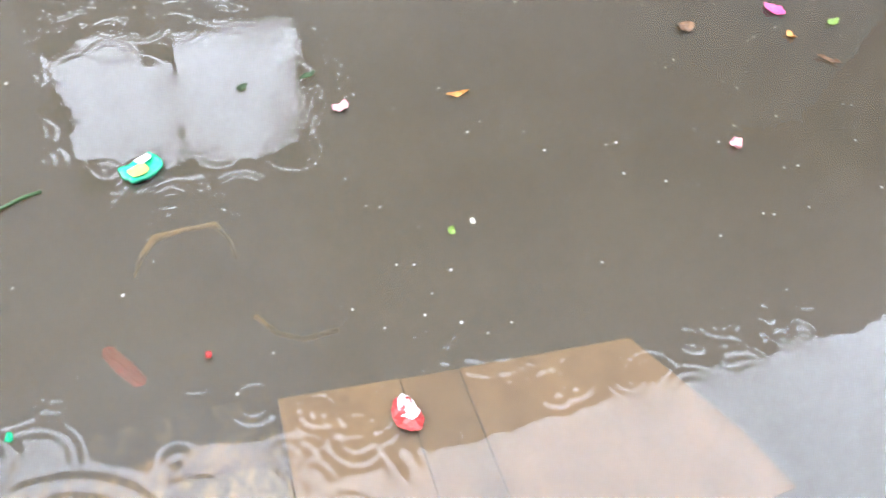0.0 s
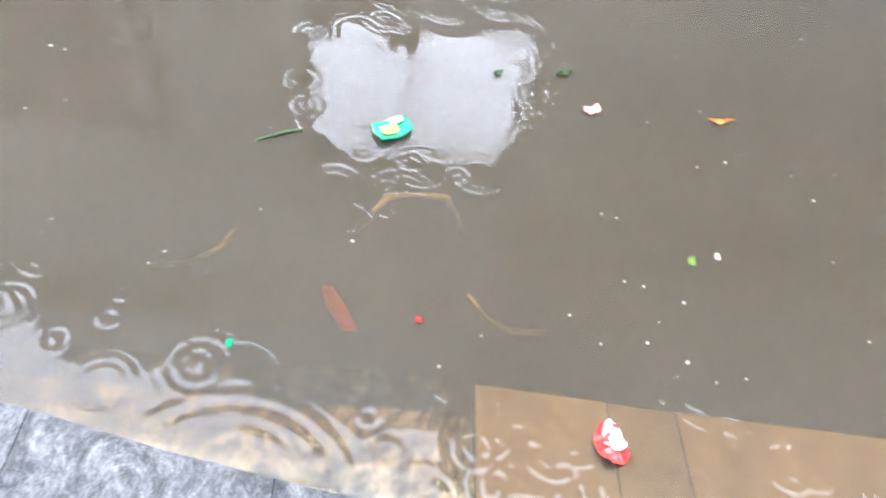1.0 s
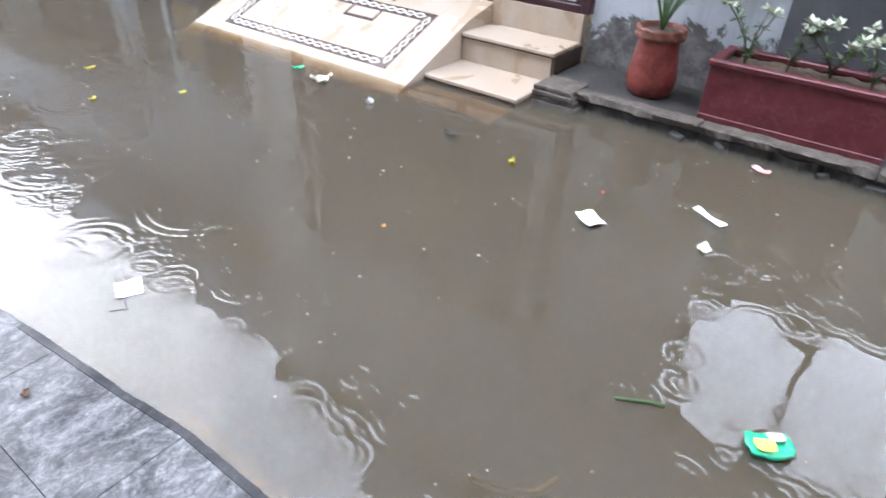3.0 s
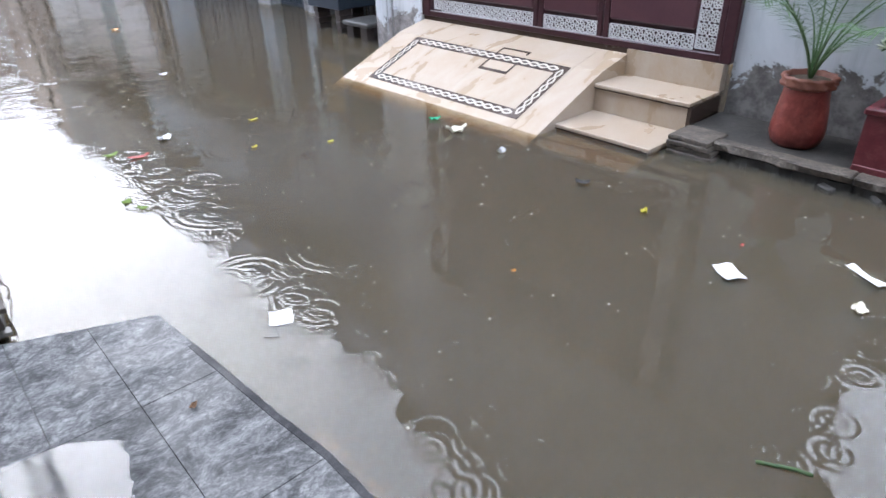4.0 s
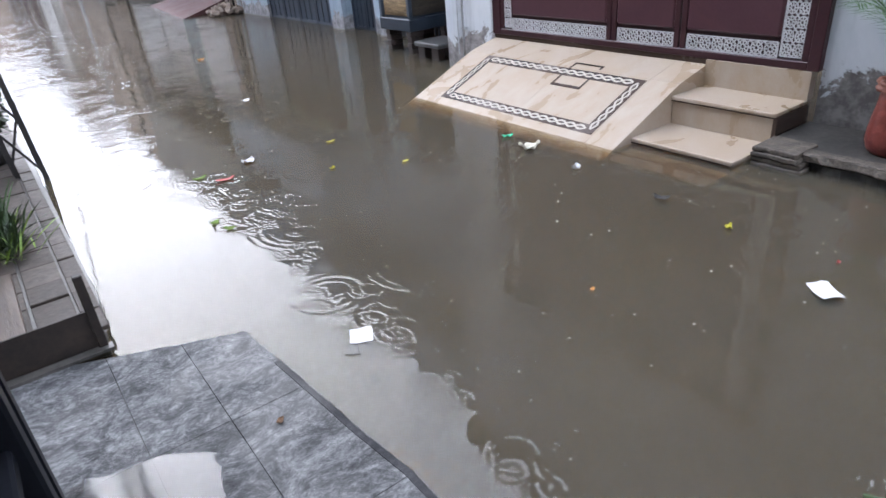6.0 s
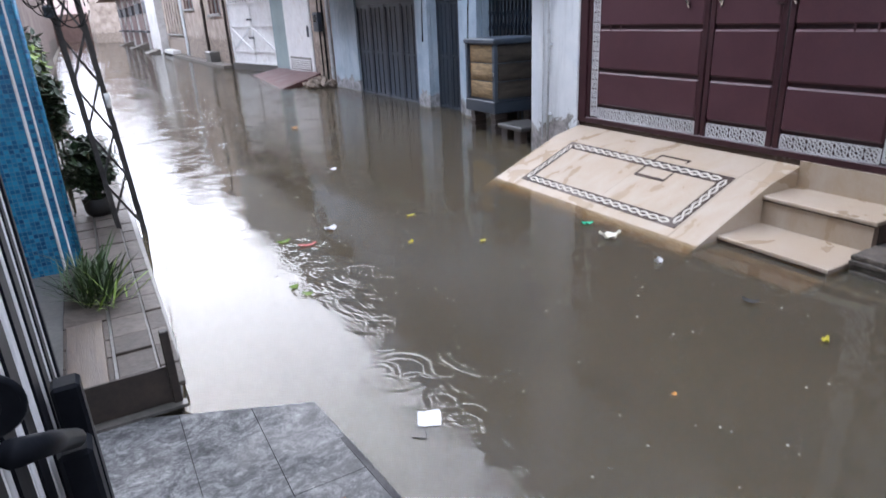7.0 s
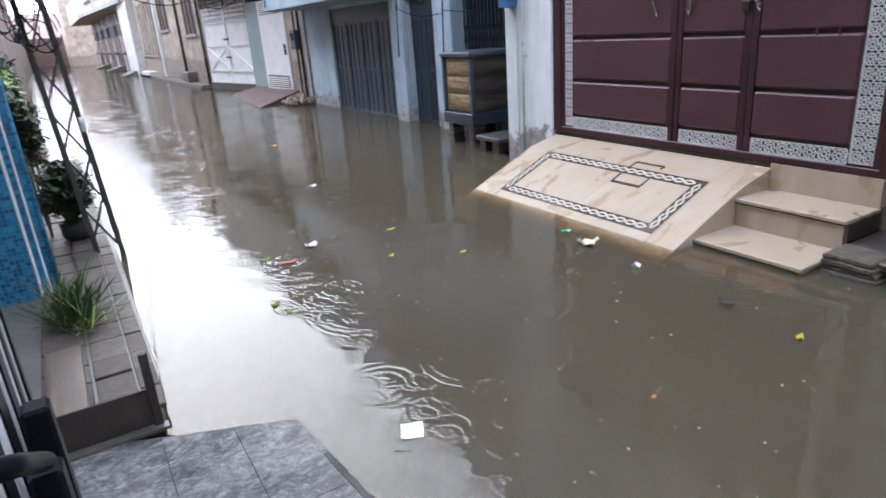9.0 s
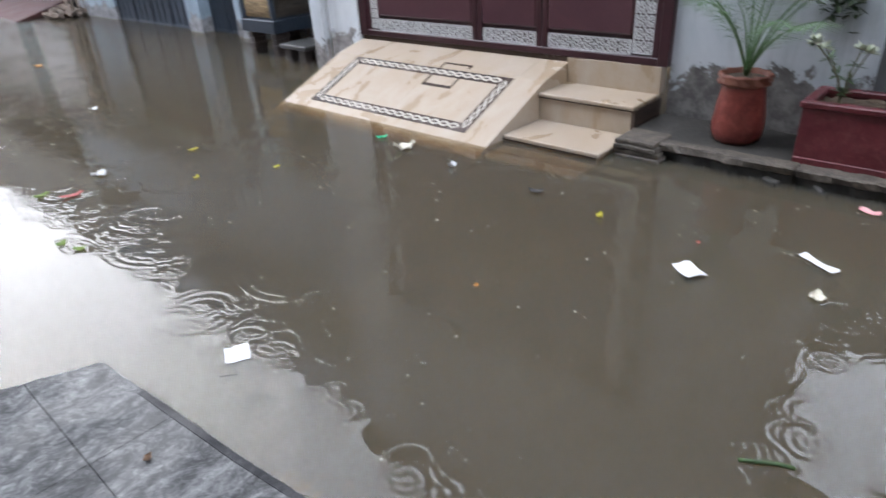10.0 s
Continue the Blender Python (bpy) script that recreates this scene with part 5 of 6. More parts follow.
# two white strips draw the gloss highlights of the column's rounded edges
part("trim_and_glint", tube(fresh(), [(-0.367, 5.208, -0.4), (-0.367, 5.208, 2.4)], 0.007, 8), WHITE_STEEL, col, "white strip standing in for a glint on the glazed column")
part("trim_and_glint", tube(fresh(), [(-0.424, 5.208, -0.4), (-0.424, 5.208, 2.4)], 0.010, 8), WHITE_STEEL, col, "white strip standing in for a glint on the glazed column")
left = thing("left_row_house", (-1.5, 30.0, 0), "weathered row of houses along the street", "house")
part("near_wall", boxed(-1.3, -0.85, 5.6, 36.0, -0.45, 7.2), BRICK_WALL, left)
part("middle_wall", boxed(-1.6, -1.2, 36.0, 50.0, -0.45, 4.0), GREY_WALL, left)
part("far_wall", boxed(-2.0, -1.4, 50.0, 104.0, -0.45, 4.2), BRICK_WALL, left)
part("far_block", boxed(-6.0, -1.6, 26.0, 40.0, 4.0, 6.5), PINK_WALL, left)

ledge = thing("planted_ledge", (-0.3, 5.0, 0.0), "narrow wet paved ledge at the water's edge", "ledge", kind="structure")
part("ledge_base", prism(fresh(), [(-0.85, 3.06), (0.06, 3.0), (0.115, 3.5), (0.125, 5.0), (0.15, 7.0), (0.17, 12.0), (-0.85, 12.0)], -0.45, 0.06), CONCRETE, ledge)
rng = random.Random(3)
yy = 3.1
while yy < 11.8:
    ln = rng.uniform(0.2, 0.3)
    for x0, x1 in ((-0.44, -0.2), (-0.19, 0.0), (0.005, 0.105)):
        part("paving_tile", boxed(x0, x1 - 0.006, yy, yy + ln - 0.008, 0.05, 0.075 + rng.uniform(-0.006, 0.006), bevel=0.004), WET_TILE, ledge)
    yy += ln
plank = single("wet_plank", boxed(-0.42, -0.23, 3.15, 4.05, 0.082, 0.105, bevel=0.005), WOOD, "wet brown plank lying on the ledge", "plank")
panel = thing("iron_sheet", (-0.15, 3.0, 0.05), "rusty dark iron sheet with a corner post at the platform's end", "metal sheet")
part("sheet", boxed(-0.84, 0.03, 2.985, 2.997, 0.045, 0.235, bevel=0.002), RUST, panel)
part("post", boxed(0.022, 0.062, 2.965, 3.005, 0.02, 0.42, bevel=0.005), RUST, panel)
part("bottom_lip", boxed(-0.44, 0.08, 2.93, 2.984, 0.03, 0.045), CONCRETE, panel)


def angle_leg(bm, a, b, w=0.034):
    bar(bm, a, b, w, 0.006)
    a, b = Vector(a), Vector(b)
    bar(bm, a + Vector((w / 2, 0, 0)), b + Vector((w / 2, 0, 0)), 0.006, w)
    return bm


pole = thing("lattice_pole", (0.1, 6.15, 0.05), "dark steel lattice electric pole hung with wires", "pole")
PH = 7.0


def pole_pt(ix, iy, z):
    cxp = 0.074 - 0.055 * z
    half = 0.096 - 0.001 * z
    return Vector((cxp + ix * half, 6.2 + iy * half, z))


for ix in (-1, 1):
    for iy in (-1, 1):
        part("leg", angle_leg(fresh(), pole_pt(ix, iy, -0.3), pole_pt(ix, iy, PH)), POLE_STEEL, pole)
nseg = 17
for k in range(nseg):
    z0, z1 = 0.1 + k * 0.4, 0.1 + (k + 1) * 0.4
    for (a, b), sgn in ((((-1, -1), (1, -1)), 0), (((-1, 1), (1, 1)), 1), (((-1, -1), (-1, 1)), 1), (((1, -1), (1, 1)), 0)):
        p, q = (a, b) if (k + sgn) % 2 else (b, a)
        part("brace", bar(fresh(), pole_pt(*p, z0), pole_pt(*q, z1), 0.019, 0.019), POLE_STEEL, pole)
bx = thing("meter_cluster", (0.05, 6.05, 2.1), "grey electricity meters strapped to the pole", "meter")
for x, y, z, w, h, mt in ((-0.075, 6.02, 2.30, 0.11, 0.09, METER_GREY), (-0.09, 6.03, 2.19, 0.10, 0.10, STEEL_DARK), (-0.16, 6.06, 2.46, 0.10, 0.13, METER_GREY), (-0.14, 6.04, 1.86, 0.07, 0.09, STEEL_DARK)):
    b_ = part("meter_box", boxed(x - w / 2, x + w / 2, y - 0.05, y + 0.05, z - h / 2, z + h / 2, bevel=0.012), mt, bx)
    part("meter_face", boxed(x - w * 0.3, x + w * 0.3, y - 0.056, y - 0.051, z - h * 0.1, z + h * 0.3), GLASS_DARK, b_)


def cable(a, b, drop, r=0.009, label="black cable slung across the street"):
    tagged(single("overhead_cable", tube(fresh(), sag(a, b, drop), r, 5), CABLE, label, "cable", "overhead cables", smooth=True))


rng = random.Random(29)
for k in range(7):
    cy, cz = 10.6 + rng.uniform(-0.5, 0.7), 2.75 + rng.uniform(-0.35, 0.4)
    pts = [(5.72 + 0.03 * math.sin(3 * q), cy + rng.uniform(0.8, 1.0) * 0.22 * math.cos(q), cz + 0.26 * math.sin(q) - 0.04 * q) for q in [5.5 * i / 16 for i in range(17)]]
    single("wire_loop", tube(fresh(), pts, 0.009, 5), CABLE, "tangled black wire on a house wall", "cable", "wire tangles on the blue house", smooth=True)
for y, x in ((11.12, 5.75), (9.5, 5.75), (16.0, 4.85)):
    single("wall_cable", tube(fresh(), [(x, y, 3.6), (x - 0.01, y + 0.05, 2.9), (x, y - 0.03, 2.2), (x - 0.01, y + 0.02, 1.2)] if x > 5 else [(x, y, 3.9), (x, y, 3.0), (x, y + 0.2, 2.4)], 0.012, 5), CABLE, "black cable running down a house wall", "cable", "wall cables", smooth=True)
for y0, y1, z in ((26.0, 16.2, 3.2), (24.0, 17.0, 3.0), (30.0, 22.0, 3.5), (34.0, 27.0, 4.3)):
    single("sagging_wire", tube(fresh(), sag((4.95, y0, z), (4.95, y1, z + 0.2), 0.45), 0.016, 5), CABLE, "sagging wires below a balcony", "cable", "sagging wires", smooth=True)
cable((-0.2, 6.2, 5.0), (2.25, 30.0, 4.38), 0.4, 0.016)
cable((2.25, 30.0, 4.38), (5.4, 27.7, 3.92), 0.25, 0.02)
cable((2.25, 30.0, 4.38), (5.45, 30.6, 3.3), 0.35, 0.02)
cable((2.25, 30.0, 4.38), (4.0, 45.0, 6.6), 0.3, 0.02)
rng = random.Random(41)
for k in range(4):
    pts = [(2.25 + (0.15 + 0.1 * k) * math.cos(q) * 0.6, 30.0 + 0.1 * math.sin(3 * q), 4.32 + 0.03 * k + 0.14 * math.sin(q + 0.3 * k)) for q in [6.0 * i / 16 for i in range(17)]]
    single("wire_knot", tube(fresh(), pts, 0.018, 5), PIPE_GREY, "knot of pale wire where cables meet", "cable", "knots of wire", smooth=True)
for k in range(4):
    y = 20.0 + k * 0.9
    pts = [(4.9, y + 0.25 * math.sin(q * 2.2 + k), 3.62 - 0.13 * q - 0.05 * k * q) for q in [4.0 * i / 14 for i in range(15)]]
    single("hanging_wire", tube(fresh(), pts, 0.012, 5), CABLE, "loose pale wire hanging from a porch roof", "cable", "loose hanging wires", smooth=True)
# dark box of unknown use; its arm is made up
jb = thing("wall_box", (4.84, 15.4, 3.1), "dark box of unknown use on a balcony wall", "lamp")
part("box_body", boxed(4.70, 4.858, 15.28, 15.5, 3.02, 3.26, bevel=0.03), DARK_THING, jb)
part("box_arm", tube(fresh(), [(4.858, 15.4, 3.34), (4.78, 15.4, 3.36), (4.76, 15.4, 3.27)], 0.02, 6), DARK_THING, jb)
cable((5.75, 9.5, 1.95), (5.84, 7.0, 2.1), 0.12, 0.006, "thin cable along a shop front")
cable((5.75, 11.2, 2.1), (5.75, 9.6, 1.9), 0.1, 0.006, "thin cable along a shop front")
cable((-0.0, 6.15, 5.2), (-0.3, 60.0, 6.0), 0.8, 0.014, "black cable running along the street")
rng = random.Random(17)
for k in range(24):
    zc, rx, rz = rng.uniform(1.85, 2.6), rng.uniform(0.04, 0.13), rng.uniform(0.08, 0.28)
    cx, cy = rng.uniform(-0.26, 0.02), 6.02 + rng.uniform(-0.06, 0.05)
    pts = [(cx + rx * math.cos(s), cy + 0.03 * math.sin(2 * s), zc + rz * math.sin(s)) for s in [6.0 * i / 22 for i in range(23)]]
    single("wire_loop", tube(fresh(), pts, 0.0045, 5), CABLE, "loop of black wire hanging on the pole", "cable", "wire loops on the pole", smooth=True)
single("hanging_rag", padded(fresh(), False, 0.10, 0.15, 1.10, 1.22, 6.10, 0.02), POLY, "scrap of pale plastic caught on the pole", "plastic scrap")


def leafy(name, label, cx, cy, z0, rx, ry, rz, n, size, mat, rng, category="plant", trunk=True, pot=False, foot=None):
    p = thing(name, (cx, cy, z0), label, category)
    if pot:
        part("pot", lathe(fresh(), cx, cy, [(0.09, 0.07), (0.12, 0.12), (0.13, 0.24), (0.11, 0.25), (0.1, 0.2)]), DARK_THING, p, "black pot", smooth=True)
    if trunk:
        for k in range(4):
            a = k * 1.6
            part("stem", tube(fresh(), [(cx, cy, z0 if foot is None else foot), (cx + rx * 0.3 * math.cos(a), cy + ry * 0.3 * math.sin(a), z0 + rz), (cx + rx * 0.6 * math.cos(a), cy + ry * 0.6 * math.sin(a), z0 + rz * 1.6)], 0.01, 5), STEM, p)
    bm = fresh()
    for _ in range(n):
        a, e = rng.uniform(0, 6.28), math.asin(rng.uniform(-1, 1))
        r = rng.uniform(0.45, 1.0) * (0.8 + 0.4 * noise.noise(Vector((math.cos(a) * 2, math.sin(a) * 2, e * 2 + cx))))
        c = Vector((cx + rx * r * math.cos(a) * math.cos(e), cy + ry * r * math.sin(a) * math.cos(e), z0 + rz * (1.1 + r * math.sin(e))))
        d = Vector((rng.uniform(-1, 1), rng.uniform(-1, 1), rng.uniform(-0.8, 0.5))).normalized()
        s = size * rng.uniform(0.6, 1.3)
        leaf_blade(bm, c, c + d * s, s * 0.55)
    part("crown", bm, mat, p)
    return p


rng = random.Random(31)
leafy("leafy_bush", "dark broad leaved bush in a black pot by the pole", -0.13, 6.7, 0.17, 0.28, 0.34, 0.33, 1300, 0.085, SHADE_LEAF, rng, pot=True, foot=0.1)
leafy("leafy_bush", "dark climbing foliage against the wall", -0.34, 6.9, 0.66, 0.2, 0.3, 0.40, 800, 0.085, SHADE_LEAF, rng, foot=0.07)
leafy("leafy_bush", "yellow green shoots above a dark bush", -0.45, 8.4, 1.0, 0.2, 0.3, 0.32, 260, 0.08, LEAF_LIGHT, rng, foot=0.07)
leafy("wall_creeper", "thin weeds growing on a wall by the street", -0.78, 15.0, 0.4, 0.3, 4.5, 0.75, 1100, 0.14, SHADE_LEAF, rng, trunk=False)

leafy("wall_creeper", "dark leafy sprig hanging on the pale wall", 4.84, 1.03, 0.80, 0.06, 0.2, 0.2, 90, 0.07, SHADE_LEAF, rng, trunk=False)
# unseen leaf clumps added to round off the mirrored sky patch
for cy, cz, ry, rz in ((0.86, 1.9, 0.14, 0.3), (0.75, 2.95, 0.22, 0.2), (-1.38, 1.7, 0.16, 0.4), (-1.3, 2.85, 0.25, 0.25), (-0.15, 3.05, 0.22, 0.14), (-0.08, 1.38, 0.16, 0.2), (0.62, 1.4, 0.16, 0.16)):
    leafy("wall_creeper", "added unseen leaf clumps that shape the mirrored sky patch", 5.0, cy, cz, 0.16, ry, rz, 240, 0.10, LEAF, rng, trunk=False)

tuft = thing("grass_tuft", (-0.25, 4.75, 0.07), "tuft of long green grass growing on the ledge", "grass", kind="stuff")
rng = random.Random(6)
for mt, n_, cx, cy, sp in ((GRASS, 210, -0.24, 4.55, 0.17), (LEAF, 120, -0.3, 4.75, 0.2), (LEAF_LIGHT, 22, -0.17, 4.35, 0.13)):
    bm = fresh()
    for _ in range(n_):
        a, d = rng.uniform(0, 6.28), rng.uniform(0, 1) ** 0.5 * sp
        b = Vector((cx + d * 0.75 * math.cos(a), cy + d * 1.5 * math.sin(a), 0.065))
        h, out = rng.uniform(0.06, 0.30), rng.uniform(0.05, 0.30)
        a2 = rng.uniform(0, 6.28)
        leaf_blade(bm, b, b + Vector((out * math.cos(a2), out * math.sin(a2), h)), 0.014, 0.02, Vector((0.3, 0.2, 0.93)))
    part("blades", bm, mt, tuft)

# ---- own gate leaf: ribbed steel with a hasp ----
LX = -0.21
leafg = thing("ribbed_gate_leaf", (LX, 1.0, 0.1), "black and silver ribbed steel gate leaf with a hasp", "gate")
# bright stripes between the ribs include the painted sky reflection
part("back_sheet", boxed(LX - 0.03, LX - 0.006, 0.50, 1.44, 0.12, 2.7), SILVER_SKY, leafg)
for yb, w in ((0.733, 0.064), (0.853, 0.07), (0.988, 0.063), (1.13, 0.06), (1.25, 0.05), (1.345, 0.035)):
    part("black_rib", boxed(LX - 0.008, LX - 0.002, yb, yb + w, 0.2, 2.7, bevel=0.002), BLACK_PAINT, leafg)
    part("silver_bead", tube(fresh(), [(LX - 0.007, yb + w + 0.03, 0.2), (LX - 0.007, yb + w + 0.03, 2.7)], 0.004, 8), SILVER_SKY, leafg, smooth=True)
part("edge_stile", boxed(LX - 0.03, LX + 0.006, 0.44, 0.655, 0.12, 2.7, bevel=0.006), BLACK_PAINT, leafg)
part("bottom_rail", boxed(LX - 0.03, LX + 0.008, 0.655, 1.44, 0.12, 0.2, bevel=0.005), BLACK_PAINT, leafg)
part("end_stile", boxed(LX - 0.03, LX - 0.001, 1.435, 1.46, 0.12, 2.7, bevel=0.003), BLACK_PAINT, leafg)
part("hinge_foot", boxed(LX - 0.03, LX - 0.01, 0.5, 0.6, 0.028, 0.12), BLACK_PAINT, leafg)
# hasp: a plate standing out from the leaf, round at its end, with a round hole
HX, HY, HZ, HR, HH = -0.176, 0.648, 1.447, 0.026, 0.0085
ns = 32
outer, inner = [], []
for k in range(ns):
    a = 2 * math.pi * k / ns
    c, sn = math.cos(a), math.sin(a)
    outer.append((HX + HR * c, HZ + HR * sn) if c > 0 else (max(LX, HX + 2.4 * HR * c), HZ + HR * (1 if sn > 0 else -1) * min(1.0, abs(sn) * 3)))
    inner.append((HX + HH * c, HZ + HH * sn))
bm = fresh()
rims = [[bm.verts.new((x, y, z)) for x, z in ring] for ring, y in ((outer, HY), (outer, HY + 0.007), (inner, HY), (inner, HY + 0.007))]
for k in range(ns):
    j = (k + 1) % ns
    for a, b in ((0, 1), (1, 3), (3, 2), (2, 0)):
        bm.faces.new((rims[a][k], rims[a][j], rims[b][j], rims[b][k]))
hasp = part("hasp", bm, BLACK_PAINT, leafg, "black hasp plate with a round hole")
part("hasp_rim", tube(fresh(), [(HX + 0.026 * math.cos(a), HY + 0.004, HZ + 0.026 * math.sin(a)) for a in [-1.9 + 3.8 * i / 20 for i in range(21)]], 0.0045, 8), BLACK_PAINT, hasp, smooth=True)
part("hole_ring", tube(fresh(), [(HX + 0.010 * math.cos(a), HY, HZ + 0.010 * math.sin(a)) for a in [2 * math.pi * i / 20 for i in range(21)]], 0.002, 8), BLACK_PAINT, hasp, "raised edge of a hole", smooth=True)
part("drop_bar", boxed(LX + 0.005, LX + 0.050, 1.20, 1.25, 0.55, 1.17, bevel=0.006), BLACK_PAINT, leafg)
bolt = part("bolt_housing", boxed(LX + 0.006, LX + 0.055, 1.07, 1.13, 0.62, 1.12, bevel=0.007), BLACK_PAINT, leafg)
part("bolt_rod", tube(fresh(), [(LX + 0.02, 0.76, 1.335), (LX + 0.03, 0.92, 1.24), (LX + 0.035, 1.09, 1.135)], 0.016, 10), BLACK_PAINT, bolt, smooth=True)
for z in (0.95, 0.78):
    part("housing_bar", boxed(LX + 0.006, LX + 0.035, 0.86, 1.07, z, z + 0.04, bevel=0.006), BLACK_PAINT, bolt)

# ---- litter afloat ----
def sheet_mesh(w, h, seed, curl=0.012, thick=0.002, nx=9, ny=7, corner=0.0):
    """A crumpled sheet with a thickness, lying on the water."""
    bm = fresh()
    rg = random.Random(seed)
    off = Vector((seed * 3.7, seed * 1.3, 0.5))
    tops, bots = [], []
    for i in range(nx + 1):
        ra, rb = [], []
        for j in range(ny + 1):
            u, v = i / nx - 0.5, j / ny - 0.5
            cut = 1 - corner * (abs(u) * 2) * (abs(v) * 2)
            x = w * u * cut + 0.05 * w * noise.noise(Vector((v * 3, seed, 0)))
            y = h * v * cut + 0.07 * h * noise.noise(Vector((u * 3, seed + 9, 0)))
            z = 0.004 + curl * (0.6 + noise.noise(Vector((u * 4, v * 4, 0)) + off)) + curl * 0.8 * (abs(u) * 2) ** 3
            ra.append(bm.verts.new((x, y, z + thick)))
            rb.append(bm.verts.new((x, y, z)))
        tops.append(ra)
        bots.append(rb)
    for i in range(nx):
        for j in range(ny):
            bm.faces.new((tops[i][j], tops[i + 1][j], tops[i + 1][j + 1], tops[i][j + 1]))
            bm.faces.new((bots[i][j], bots[i][j + 1], bots[i + 1][j + 1], bots[i + 1][j]))
    for i in range(nx):
        bm.faces.new((tops[i][0], bots[i][0], bots[i + 1][0], tops[i + 1][0]))
        bm.faces.new((tops[i][ny], tops[i + 1][ny], bots[i + 1][ny], bots[i][ny]))
    for j in range(ny):
        bm.faces.new((tops[0][j], tops[0][j + 1], bots[0][j + 1], bots[0][j]))
        bm.faces.new((tops[nx][j], bots[nx][j], bots[nx][j + 1], tops[nx][j + 1]))
    return bm


def litter(name, mat, x, y, turn, w, h, seed, label, category, curl=0.012, z=0.0, corner=0.2):
    ob = single(name, sheet_mesh(w, h, seed, curl, corner=corner), mat, label, category)
    ob.matrix_basis = pose(x, y, z - 0.004, 0, 0, turn)
    return ob


litter("paper_sheet", PAPER, 2.80, 1.03, 56, 0.145, 0.105, 1, "folded white paper floating on the water", "paper", 0.009, corner=0)
litter("paper_strip", PAPER, 3.23, 0.56, 60, 0.21, 0.045, 2, "narrow strip of white paper on the water", "paper", 0.010, corner=0)
litter("cream_scrap", PAPER_CREAM, 2.90, 0.48, 20, 0.09, 0.07, 3, "small cream scrap floating on brown water", "scrap", 0.016, corner=0.5)
litter("paper_card", WET_CARD, 1.01, 2.25, -27, 0.105, 0.115, 4, "white card floating by the platform", "paper", 0.004, corner=0)
litter("white_bag", PAPER_CREAM, 3.32, 3.54, -30, 0.19, 0.11, 5, "crumpled white carrier bag afloat by the ramp", "bag", 0.035, corner=0.5)
litter("green_wrapper", FOIL_GREEN, 3.41, 3.90, -45, 0.10, 0.055, 6, "green foil wrapper floating by the ramp", "wrapper", 0.016)
litter("white_scrap", PAPER, 3.23, 2.96, 10, 0.06, 0.055, 7, "small white scrap on the water", "scrap", 0.02)
litter("rubber_scrap", DARK_THING, 3.18, 2.20, -70, 0.10, 0.05, 8, "curled black rubber scrap floating", "scrap", 0.014, z=0.006, corner=0.2)
litter("yellow_wrapper", YELLOW, 3.09, 1.69, 30, 0.06, 0.04, 9, "small bright yellow wrapper on the water", "wrapper", 0.016)
litter("white_scrap", PAPER, 1.58, 5.10, 0, 0.11, 0.08, 10, "small white scrap on the water", "scrap", 0.02)
litter("yellow_leaf", LEAF_LIGHT, 1.14, 5.02, 10, 0.12, 0.045, 11, "yellowish leaf afloat on brown water", "leaf", 0.012, corner=0.6)
litter("red_wrapper", FOIL_RED, 1.28, 4.83, -10, 0.15, 0.045, 12, "thin red wrapper floating", "wrapper", 0.012)
litter("yellow_scrap", YELLOW, 2.32, 5.03, 0, 0.09, 0.03, 13, "tiny yellow scrap on the water", "scrap", 0.01)
litter("yellow_scrap", YELLOW, 2.48, 4.07, 0, 0.055, 0.035, 14, "tiny yellow scrap on the water", "scrap", 0.01)
litter("yellow_leaf", LEAF_LIGHT, 0.94, 4.07, 30, 0.09, 0.05, 15, "yellow green leaf afloat", "leaf", 0.012, corner=0.6)
litter("yellow_leaf", LEAF_LIGHT, 0.98, 3.90, -30, 0.08, 0.045, 16, "yellow green leaf afloat", "leaf", 0.012, corner=0.6)
litter("orange_scrap", ORANGE_LEAF, 2.06, 1.78, 0, 0.024, 0.02, 17, "orange speck on the water", "scrap", 0.008)
litter("red_scrap", FOIL_RED, 3.11, 1.11, 0, 0.024, 0.018, 18, "red speck on the water", "scrap", 0.006)
single("plant_twig", tube(fresh(), [(0.88, 2.17, 0.003), (0.93, 2.12, 0.008), (0.95, 2.18, 0.008)], 0.0025, 6), DARK_THING, "dark forked twig floating by a card", "twig", smooth=True)
litter("pink_scrap", PINK, 4.00, 0.50, 70, 0.12, 0.055, 20, "pale pink scrap by the kerb", "scrap", 0.012)
litter("yellow_scrap", YELLOW, 3.84, -0.54, 0, 0.055, 0.04, 21, "tiny yellow scrap by the kerb", "scrap", 0.01)
litter("white_scrap", PAPER, 3.88, -0.78, 0, 0.11, 0.08, 22, "white scrap by the kerb", "scrap", 0.015)
litter("orange_leaf", ORANGE_LEAF, 2.108, -1.449, -80, 0.14, 0.032, 23, "thin orange leaf on the water", "leaf", 0.012, corner=0.7)
litter("pink_scrap", PINK, 2.095, -0.884, -70, 0.08, 0.045, 24, "small pink scrap on the water", "scrap", 0.012)
litter("pink_scrap", PINK, 1.549, -2.709, -40, 0.085, 0.065, 25, "small pink petal like scrap", "scrap", 0.018, corner=0.4)
litter("magenta_wrapper", MAGENTA, 2.62, -3.84, 70, 0.14, 0.12, 26, "magenta wrapper with a pale middle", "wrapper", 0.012)
litter("orange_scrap", ORANGE_LEAF, 2.35, -3.75, 0, 0.07, 0.05, 27, "orange scrap on the water", "scrap", 0.014)
litter("brown_scrap", BROWN_LEAF, 2.50, -3.05, -70, 0.15, 0.09, 28, "brown leaf litter on the water", "leaf", 0.014, corner=0.4)
